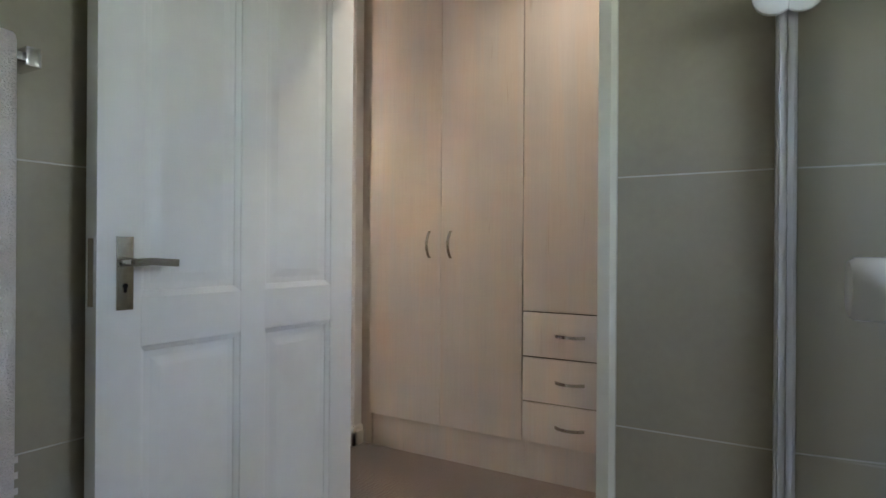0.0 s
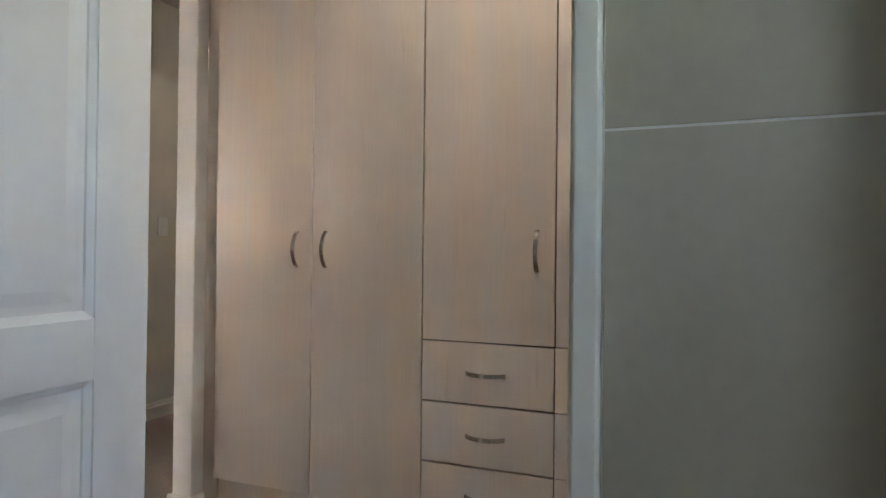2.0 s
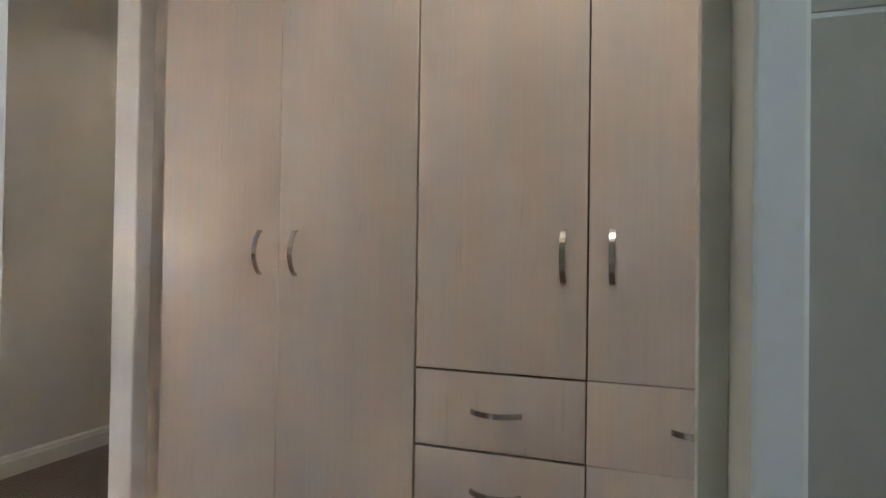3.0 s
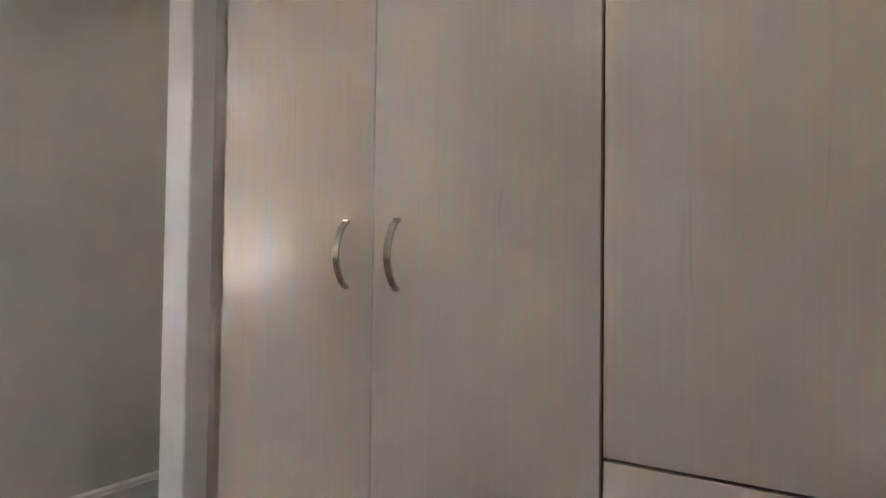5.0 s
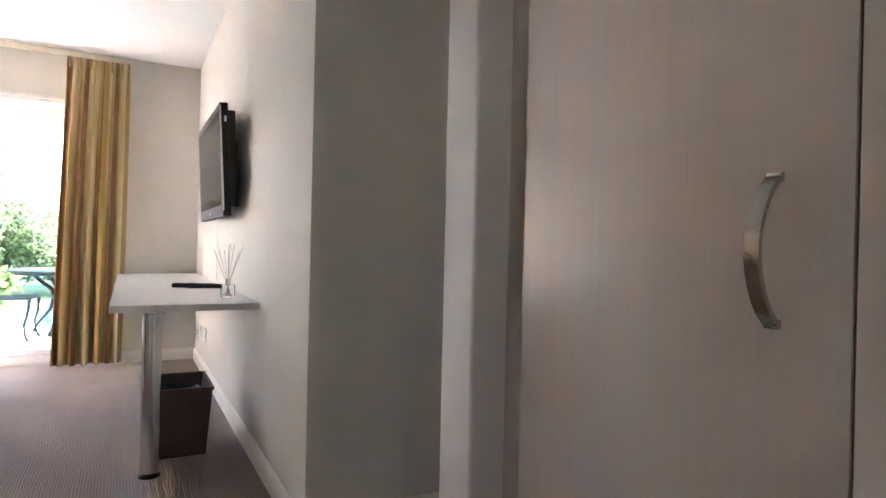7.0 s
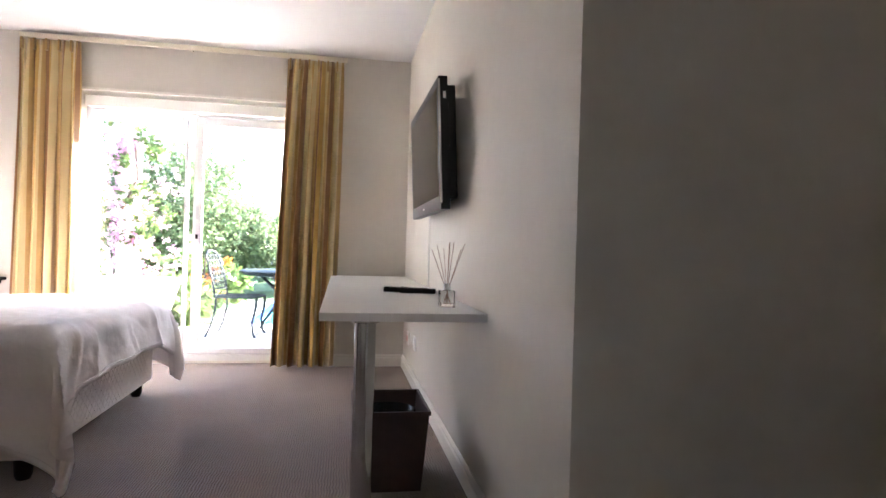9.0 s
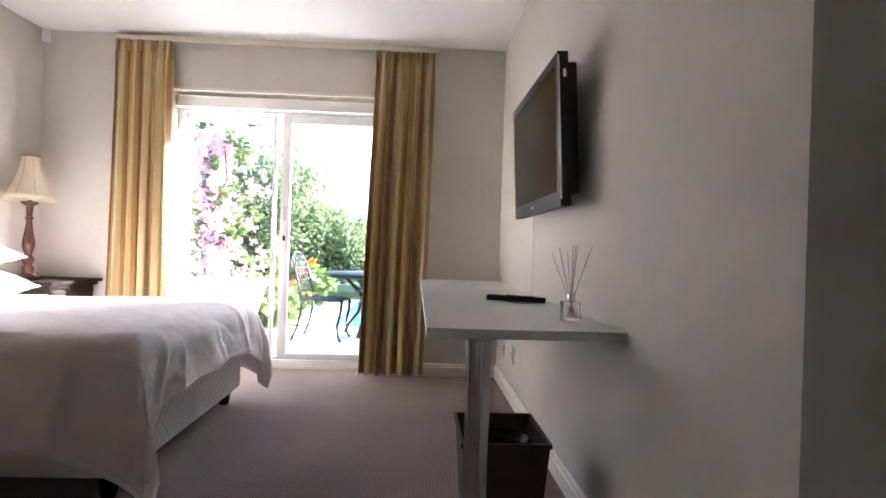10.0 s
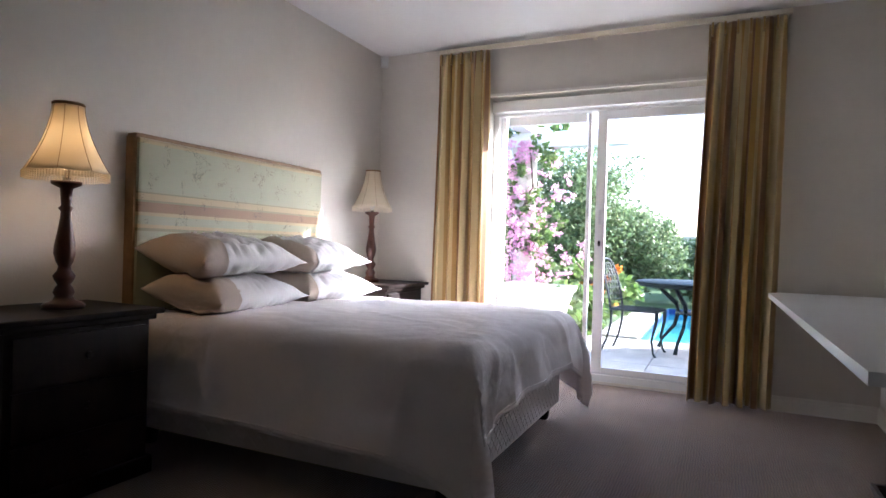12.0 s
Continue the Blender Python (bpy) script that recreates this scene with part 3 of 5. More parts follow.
def television():
    t = thing("television", TVX, 4.938, 1.486, "black flat-screen television on a wall bracket", "television")
    w, h = 0.524, 0.299
    tilt = Matrix.Rotation(radians(-3), 3, "Y")
    def lean(bm):
        bmesh.ops.rotate(bm, verts=bm.verts, cent=(-0.09, 0, -h), matrix=tilt)
        return bm
    body = part("body", lean(cuboid(-0.115, -0.072, -w, w, -h, h, 0.006)), BLACK, t)
    part("back_cover", lean(cuboid(-0.073, -0.028, -w + 0.04, w - 0.04, -h + 0.05, h - 0.03, 0.012)), BLACK, t)
    part("screen", lean(cuboid(-0.1162, -0.114, -w + 0.045, w - 0.045, -h + 0.062, h - 0.045)), SCREEN, body, "dark glossy switched-off screen")
    part("maker_mark", lean(cuboid(-0.1166, -0.1145, -0.012 + 0.02, 0.025 + 0.02, -h + 0.026, -h + 0.036)), PLASTIC, body)
    part("trim_strip", lean(cuboid(-0.1165, -0.108, -w - 0.002, -w + 0.003, -h + 0.03, h * 0.95)), CHROME, body, "glossy silver edge strip")
    part("sticker", lean(cuboid(-0.094, -0.082, -w - 0.0008, -w + 0.001, h - 0.10, h - 0.07)), PLASTIC, body)
    part("bracket", cuboid(-0.075, 0, -0.2, 0.2, -0.15, 0.15, 0.003), BLACK, t)
    c = thing("tv_cable", TVX - 0.006, 5.488, 0.766, "thin grey television cable hanging to the desk", "cable")
    part("wire", sweep([(0, 0, 0), (0.001, 0.004, 0.15), (0, 0, 0.46)], 0.0035, 0, round_n=8), PLASTIC, c)


television()


def remote():
    r = thing("remote_control", 1.897, 4.985, 0.766, "black remote control lying on the white desk", "remote control", rz=76)
    bm = cuboid(-0.027, 0.027, -0.140, 0.140, 0.001, 0.028, 0.008, 3)
    for v in bm.verts:
        v.co.z += 0.012 * max(0.0, 1 - ((v.co.y - 0.05) / 0.10) ** 2)
        v.co.x *= 1 - 1.5 * max(0.0, abs(v.co.y) - 0.08)
    body = part("body", bm, BLACK, r)
    part("battery_bump", cuboid(-0.020, 0.020, -0.03, 0.05, 0.0, 0.008, 0.003), BLACK, r)
    for i in range(3):
        for j in range(8):
            part("button", cuboid(-0.016 + i * 0.012, -0.008 + i * 0.012, -0.09 + j * 0.018, -0.080 + j * 0.018, 0.0275, 0.0305 + 0.001 * max(0, j - 4)), GAP, body)


remote()


def reed_diffuser():
    r = thing("reed_diffuser", 1.966, 4.24, 0.766, "square glass reed diffuser with thin brown sticks", "reed diffuser")
    g = part("bottle", cuboid(-0.032, 0.032, -0.032, 0.032, 0.0, 0.070, 0.006, 3), BOTTLE, r)
    part("oil", cuboid(-0.027, 0.027, -0.027, 0.027, 0.006, 0.018, 0.003), BOTTLE, g)
    part("neck", lathe([(0.014, 0.068), (0.0145, 0.072), (0.0145, 0.098), (0.013, 0.100)], 24), CHROME, r, "silver bottle neck")
    rng = random.Random(5)
    for k in range(8):
        a = 2 * math.pi * k / 8 + rng.uniform(-0.3, 0.3)
        s = rng.uniform(0.035, 0.085)
        part("reed", sweep([(-0.25 * s * math.cos(a), -0.25 * s * math.sin(a), 0.012), (s * math.cos(a), s * math.sin(a), rng.uniform(0.235, 0.275))], 0.0012, 0, round_n=6), REED, r)


reed_diffuser()


def bin_basket():
    b = thing("waste_bin", 1.748, 4.405, 0, "dark brown leather square waste bin with a black liner", "waste bin")
    def shell(t0, t1, z0, z1, thick):
        bm = bmesh.new()
        rings = []
        for s, z in ((t0, z0), (t1, z1), (t1 - thick, z1), (t0 - thick, z0 + thick)):
            rings.append([bm.verts.new((a * s, c * s * 1.27, z)) for a, c in ((-1, -1), (1, -1), (1, 1), (-1, 1))])
        for p, q in zip(rings, rings[1:]):
            for k in range(4):
                bm.faces.new((p[k], p[(k + 1) % 4], q[(k + 1) % 4], q[k]))
        bm.faces.new(rings[0][::-1])
        bm.faces.new(rings[-1])
        return bm
    part("body", shell(0.130, 0.154, 0, 0.330, 0.006), LEATHER, b, smooth=False)
    rim = bmesh.new()
    for x0, x1, y0, y1 in ((-0.160, 0.160, -0.202, -0.190), (-0.160, 0.160, 0.190, 0.202), (-0.160, -0.149, -0.190, 0.190), (0.149, 0.160, -0.190, 0.190)):
        quad_box(rim, x0, x1, y0, y1, 0.322, 0.338)
    part("rim", rim, LEATHER, b)
    part("liner", lathe([(0.105, 0.02), (0.118, 0.15), (0.128, 0.262), (0.120, 0.300), (0.108, 0.304), (0.10, 0.25), (0.09, 0.1)], 30), BAG, b, "black plastic liner", smooth=True)


bin_basket()
wall_plate("plug_socket", TVX, 6.50, 0.295, -90, "white plug socket with a red switch below the desk", "socket", 0.10, 0.10, 1, RED)
wall_plate("plug_socket", TVX, 6.08, 0.32, -90, "white plug socket on the wall below the desk", "socket", 0.10, 0.10, 2)

# ---- garden door, curtains ----
def sliding_door():
    d = tagged(new("window_1"), "white aluminium sliding glass door to the garden", "sliding door", kind="structure")
    Y0, Y1 = 7.04, 7.13
    part("head_track", cuboid(DX0, DX1, Y0, Y1, 2.06, 2.13, 0.003), WHITEFRAME, d)
    part("head_lining", cuboid(DX0, DX1, 7.045, 7.128, 2.13, 2.175, 0.003), WHITEFRAME, d)
    part("head_trim", cuboid(DX0 - 0.02, DX1 + 0.02, GY - 0.010, GY - 0.0005, 2.180, 2.203, 0.003), TRIM, d)
    part("blind_roll", cuboid(DX0 + 0.01, DX1 - 0.01, 6.965, 7.030, 2.075, 2.165, 0.014, 4), PORCELAIN, d, "white rolled-up blind under the door head")
    part("sill_track", cuboid(DX0, DX1, Y0 - 0.006, Y1, 0.02, 0.070, 0.003), WHITEFRAME, d)
    for y in (7.065, 7.105):
        part("runner", cuboid(DX0, DX1, y - 0.003, y + 0.003, 0.070, 0.082), ALU, d)
    for x0, x1 in ((DX0, DX0 + 0.045), (DX1 - 0.045, DX1)):
        part("side_jamb", cuboid(x0, x1, Y0, Y1, 0.070, 2.06, 0.003), WHITEFRAME, d)
    for x0, x1, y, lock in ((DX0 + 0.046, 0.252, 7.107, False), (0.302, DX1 - 0.046, 7.067, True)):
        leaf = part("sash", cuboid(x0, x0 + (0.072 if lock else 0.045), y - 0.018, y + 0.018, 0.084, 2.055, 0.003), WHITEFRAME, d)
        part("sash_stile", cuboid(x1 - (0.042 if lock else 0.032), x1, y - 0.018, y + 0.018, 0.084, 2.055, 0.003), WHITEFRAME, leaf)
        part("sash_rail", cuboid(x0 + 0.073, x1 - 0.043, y - 0.018, y + 0.018, 0.084, 0.122, 0.003), WHITEFRAME, leaf)
        part("sash_rail", cuboid(x0 + 0.073, x1 - 0.043, y - 0.018, y + 0.018, 1.99, 2.055, 0.003), WHITEFRAME, leaf)
        g = part("pane", cuboid(x0 + 0.03, x1 - 0.03, y - 0.003, y + 0.003, 0.11, 2.0), GLASS, leaf)
        g.visible_shadow = False
        if lock:
            part("latch", cuboid(x0 + 0.026, x0 + 0.044, y - 0.034, y - 0.018, 1.035, 1.075, 0.004), BLACK, leaf, "small black hook latch")
            part("pull", cuboid(x0 + 0.024, x0 + 0.046, y - 0.022, y - 0.018, 1.20, 1.31, 0.003), ALU, leaf)


sliding_door()

CY = 6.80     # the curtains hang in this plane
rod = thing("curtain_rail", 0.30, CY, 2.548, "cream painted curtain rail above the garden door", "curtain rail")
part("rail", cuboid(-1.22, 1.24, -0.014, 0.014, -0.016, 0.018, 0.006, 3), RODM, rod)
for sx in (-1.19, 0.0, 1.21):
    part("bracket", cuboid(sx - 0.012, sx + 0.012, 0.014, GY - CY, -0.012, 0.012, 0.002), RODM, rod)


def curtain(xa0, xa1, xb0, xb1, pleats, seed, label):
    """Pinch-pleated drape: tight at the head, deep soft folds below."""
    rng = random.Random(seed)
    c = thing("curtain", (xa0 + xa1) / 2, CY, 0.0, label, "curtain", "striped curtains")
    n, rows = pleats * 16, 34
    ph = [rng.uniform(-1.3, 1.3) for _ in range(pleats + 2)]
    am = [rng.uniform(0.7, 1.25) for _ in range(pleats + 2)]
    bm = bmesh.new()
    uvl = bm.loops.layers.uv.new("UVMap")
    mx = (xa0 + xa1) / 2
    grid, us = [], []
    for i in range(n + 1):
        u = i / n
        k = u * pleats
        q = int(min(k, pleats - 1e-6))
        f = k - q
        amp = am[q] * (1 - f) + am[q + 1] * f
        col = []
        for j in range(rows + 1):
            v = j / rows
            z = 2.525 - v * 2.508
            head = max(0.0, 1 - v * 9)
            x = (xa0 + (xa1 - xa0) * u) * (1 - v) + (xb0 + (xb1 - xb0) * u) * v
            wob = ph[q] * (1 - f) + ph[q + 1] * f
            fold = math.sin(2 * math.pi * k + wob * v)
            y = (0.014 * head + 0.042 * (1 - head) * (0.65 + 0.5 * v)) * amp * fold + 0.010 * math.sin(5 * k + 3 * v) + 0.006 * (1 - head) * math.sin(13 * k + 2 * v)
            x += 0.008 * math.sin(4 * math.pi * k + 1.3) * (1 - head) + 0.006 * wob * math.sin(3 * v)
            col.append(bm.verts.new((x - mx, y, z)))
        grid.append(col)
        us.append(u)
    for i in range(n):
        for j in range(rows):
            fc = bm.faces.new((grid[i][j], grid[i + 1][j], grid[i + 1][j + 1], grid[i][j + 1]))
            for lp, (a, b) in zip(fc.loops, ((i, j), (i + 1, j), (i + 1, j + 1), (i, j + 1))):
                lp[uvl].uv = (us[a] + seed * 0.13, b / rows)
    ob = part("drape", bm, CURTAIN, c, smooth=True)
    ob.modifiers.new("thick", "SOLIDIFY").thickness = 0.004
    for k in range(pleats):
        x = xa0 + (xa1 - xa0) * (k + 0.25) / pleats - mx
        part("pinch_pleat", cuboid(x - 0.007, x + 0.007, -0.030, 0.004, 2.44, 2.527, 0.005), CURTAIN, c)


curtain(-0.920, -0.490, -0.935, -0.470, 5, 1, "gold, cream and brown striped curtain drawn aside")
curtain(1.062, 1.512, 0.985, 1.482, 6, 4, "gold, cream and brown striped curtain hanging to the floor")

sensor = thing("motion_sensor", LX + 0.038, GY - 0.038, 2.495, "small white alarm sensor high in the corner", "motion sensor", rz=45)
part("case", cuboid(-0.030, 0.030, -0.03, 0.012, 0, 0.090, 0.010, 3), PLASTIC, sensor)
part("lens", cuboid(-0.020, 0.020, -0.034, -0.029, 0.012, 0.05, 0.004), PORCELAIN, sensor)

# ---- bed ----
BY0, BY1, BX0, BX1 = 4.45, 5.985, -1.42, 0.335


def cloth_grid(fn, nu, nv, bm=None):
    bm = bm or bmesh.new()
    g = [[bm.verts.new(fn(i / nu, j / nv)) for j in range(nv + 1)] for i in range(nu + 1)]
    for i in range(nu):
        for j in range(nv):
            bm.faces.new((g[i][j], g[i + 1][j], g[i + 1][j + 1], g[i][j + 1]))
    return bm


def bed():
    b = thing("double_bed", (BX0 + BX1) / 2, (BY0 + BY1) / 2, 0, "double bed base and mattress with dark feet", "bed")
    w, l = (BY1 - BY0) / 2, (BX1 - BX0) / 2
    base = part("base", cuboid(-l, l - 0.01, -w, w, 0.10, 0.36, 0.015), LINEN, b, "white quilted bed base")
    m = part("mattress", cuboid(-l, l - 0.02, -w + 0.01, w - 0.01, 0.362, 0.585, 0.04, 4), LINEN, b)
    # quilting on the sides of the base: crossed stitched ridges
    for side in (0, 1):
        bm = bmesh.new()
        for k in range(-3, 30):
            for s in (1, -1):
                if side:
                    a, span = -w + k * 0.055, (-w + 0.01, w - 0.01)
                else:
                    a, span = -l + k * 0.065, (-l + 0.01, l - 0.02)
                p0, p1 = a, a + 0.23
                if p1 > span[1] or p0 < span[0]:
                    continue
                z0, z1 = (0.12, 0.345) if s > 0 else (0.345, 0.12)
                if side:
                    pts = [(l - 0.0085, p0, z0), (l - 0.0085, p1, z1)]
                else:
                    pts = [(p0, -w - 0.0015, z0), (p1, -w - 0.0015, z1)]
                sweep(pts, 0.0024, 0.0024, (1, 0, 0) if side else (0, 1, 0), bm)
        tagged(part("quilting", bm, LINEN, base), kind="stuff")
    for sx, sy in ((-l + 0.08, -w + 0.08), (-l + 0.08, w - 0.08), (l - 0.09, -w + 0.08), (l - 0.09, w - 0.06)):
        part("leg", lathe([(0.026, 0), (0.034, 0.02), (0.038, 0.10)], 20, sx, sy), DARKWOOD, b)


bed()


def duvet():
    """A loose duvet over the mattress: flat and slightly domed on top, falling over three sides with uneven hems and corner folds."""
    d = thing("duvet", -0.175, 5.215, 0.0, "white cotton duvet spread loosely over the bed", "duvet")
    nx, ny = 130, 130
    drop, hx0, hx1, hy = 0.44, -1.16, 0.59, 0.825
    top = 0.640

    # soft ridges running in from the hems
    FOLDS = (((0.80, -0.66), (0.38, -0.50), 0.030, 0.030), ((0.80, -0.46), (0.42, -0.30), 0.024, 0.022), ((0.80, 0.48), (0.30, 0.36), 0.030, 0.026), ((0.82, 0.12), (0.48, 0.04), 0.022, 0.015),
             ((0.30, -1.05), (0.36, -0.60), 0.030, 0.020), ((-0.62, -1.05), (-0.70, -0.62), 0.035, 0.022), ((-0.88, -1.0), (-0.80, -0.60), 0.025, 0.018), ((-0.1, -0.2), (0.45, -0.42), 0.022, 0.008), ((-0.5, 0.3), (0.2, 0.12), 0.022, 0.008))

    def fold(s, edge, r=0.10):
        """Arc length s past the edge: how far out, and how far down."""
        if s <= 0:
            return s, 0.0
        q = r * math.pi / 2
        if s < q:
            return r * math.sin(s / r), r * (1 - math.cos(s / r))
        return r + (s - q) * 0.10, r + (s - q) * 0.995

    def fn(u, v):
        x = hx0 + u * (hx1 + 0.24 - hx0)
        yy = -(hy + 0.41) + v * (2 * hy + 0.74)
        ox, dx = fold(x - (hx1 - 0.10), 0)
        ax = hx1 - 0.10 + ox
        sgn = 1 if yy > 0 else -1
        oy, dy = fold(abs(yy) - (hy - 0.10), 0)
        if yy < 0:
            dy *= 0.90 + 0.10 * u
        ay = sgn * (hy - 0.10 + oy)
        both = min(dx, dy)
        down = max(dx, dy) + 0.68 * both
        nz = noise.noise(Vector((x * 2.2, yy * 2.2, 0.3))) * 0.016 + noise.noise(Vector((x * 6, yy * 6, 2.3))) * 0.004
        nz -= 0.013 * max(0.0, 0.35 - abs(noise.noise(Vector((x * 2.6 + yy * 1.2, yy * 3.4 - x, 5.1))))) * (1 + 1.5 * noise.noise(Vector((x * 1.5, yy * 1.5, 8))))
        nz -= 0.010 * max(0.0, 0.22 - abs(noise.noise(Vector((x * 5.5 - yy * 2, yy * 5, 15.1))))) * 2
        kx, ky = math.exp(-((abs(yy) - hy) / 0.20) ** 2) * min(1.0, dx / 0.25), math.exp(-((x - hx1) / 0.18) ** 2) * min(1.0, dy / 0.4)
        down += 0.11 * max(kx, ky)
        wav = 0.013 * math.sin(yy * 15 + 2.5 * math.sin(x * 3)) * min(1, dx * 4) + 0.011 * math.sin(x * 7 + 2 * math.sin(yy * 3)) * min(1, dy * 4)
        inx, iny = min(1.0, max(0.0, (hx1 + 0.02 - x) / 0.45)), min(1.0, max(0.0, (hy + 0.02 - abs(yy)) / 0.45))
        crown = 0.016 * (inx * inx * (3 - 2 * inx)) * (iny * iny * (3 - 2 * iny))
        soft = 1 - 0.6 * min(1.0, (dx + dy) * 6)
        z = top + 0.006 + crown + nz * soft - down
        if dx > 0 and dx >= dy:
            ax += wav + nz
        if dy > 0 and dy > dx:
            ay += sgn * (wav + 0.5 * nz)
        if both > 0:
            # gathered folds where the corner hangs
            g = 0.032 * min(1.0, both * 7) * math.sin(math.atan2(dx, dy) * 9 + 0.6)
            ax, ay = ax + 0.7 * g, ay + sgn * 0.7 * g
        for (x0, y0), (x1, y1), wd, hi in FOLDS:
            ex, ey = x1 - x0, y1 - y0
            k = ((x - x0) * ex + (yy - y0) * ey) / (ex * ex + ey * ey)
            dd = math.hypot(x - x0 - ex * k, yy - y0 - ey * k)
            lift = hi * math.exp(-(dd / wd) ** 2) * math.exp(-(max(0.0, k) / 0.6) ** 2) * (1 if k > 0 else math.exp(-(k / 0.3) ** 2))
            z += lift * (1 if dx <= 0 and dy <= 0 else 0.5)
            ax += lift * 0.8 * min(1.0, dx * 8)
            ay += sgn * lift * 0.8 * min(1.0, dy * 8)
        return (ax + (0.20 if yy < 0 else 0.08) * both + 0.03 * ky, ay + sgn * ((0.22 if yy < 0 else 0.12) * both + 0.03 * kx), max(z, 0.03))
    bm = cloth_grid(fn, nx, ny)
    ob = part("cover", bm, LINEN, d, smooth=True)
    ob.modifiers.new("thick", "SOLIDIFY").thickness = 0.018
    part("hem", sweep([fn(0.988, k / 90) for k in range(3, 88)], 0.0035, 0, round_n=6), LINEN, ob, "stitched foot hem")
    part("hem", sweep([fn(k / 90, 0.012) for k in range(2, 88)], 0.0035, 0, round_n=6), LINEN, ob, "stitched side hem")


duvet()


def pillow(x, y, z, rz, tilt, seed, label, split=-0.50):
    p = thing("pillow", x, y, z, label, "pillow", "pillows on the bed", rz)
    def sheet(s, a0, a1, puff, crease):
        def fn(u, v):
            a, b = a0 + (a1 - a0) * u, 2 * v - 1
            e = max(0.0, (1 - abs(a) ** (9.0 if a < 0 else 3.4)) * (1 - abs(b) ** 2.6)) ** 0.56
            n1 = noise.noise(Vector((a * 2 + seed, b * 2, s))) * 0.020 + noise.noise(Vector((a * 5 + seed, b * 5, s * 3))) * 0.008
            n1 -= crease * abs(noise.noise(Vector((a * 7 + seed * 3, b * 2.6 + a * 2, s * 5)))) * 0.030
            px, py = b * 0.245 * puff * (0.92 + 0.11 * a ** 4), a * 0.330 * (0.91 + 0.12 * b ** 4)
            return (px, py, 0.088 + s * (0.100 * e * puff + n1 * e) + tilt * px - 0.012 * a * a)
        return fn
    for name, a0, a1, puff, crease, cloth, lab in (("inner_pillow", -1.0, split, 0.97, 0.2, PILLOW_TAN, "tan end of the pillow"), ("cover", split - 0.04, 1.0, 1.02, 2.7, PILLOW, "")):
        bm = cloth_grid(sheet(1, a0, a1, puff, crease), 34, 28)
        cloth_grid(sheet(-1, a0, a1, puff, crease), 34, 28, bm)
        bmesh.ops.remove_doubles(bm, verts=bm.verts, dist=0.002)
        part(name, bm, cloth, p, lab, smooth=True)


PL = "plump white cotton pillow "
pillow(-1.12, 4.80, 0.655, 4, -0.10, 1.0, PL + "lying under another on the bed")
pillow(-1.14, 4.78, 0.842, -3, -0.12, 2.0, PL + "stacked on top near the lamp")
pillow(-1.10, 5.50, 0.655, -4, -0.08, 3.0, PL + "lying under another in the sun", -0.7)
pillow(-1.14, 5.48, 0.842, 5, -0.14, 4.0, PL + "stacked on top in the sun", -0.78)


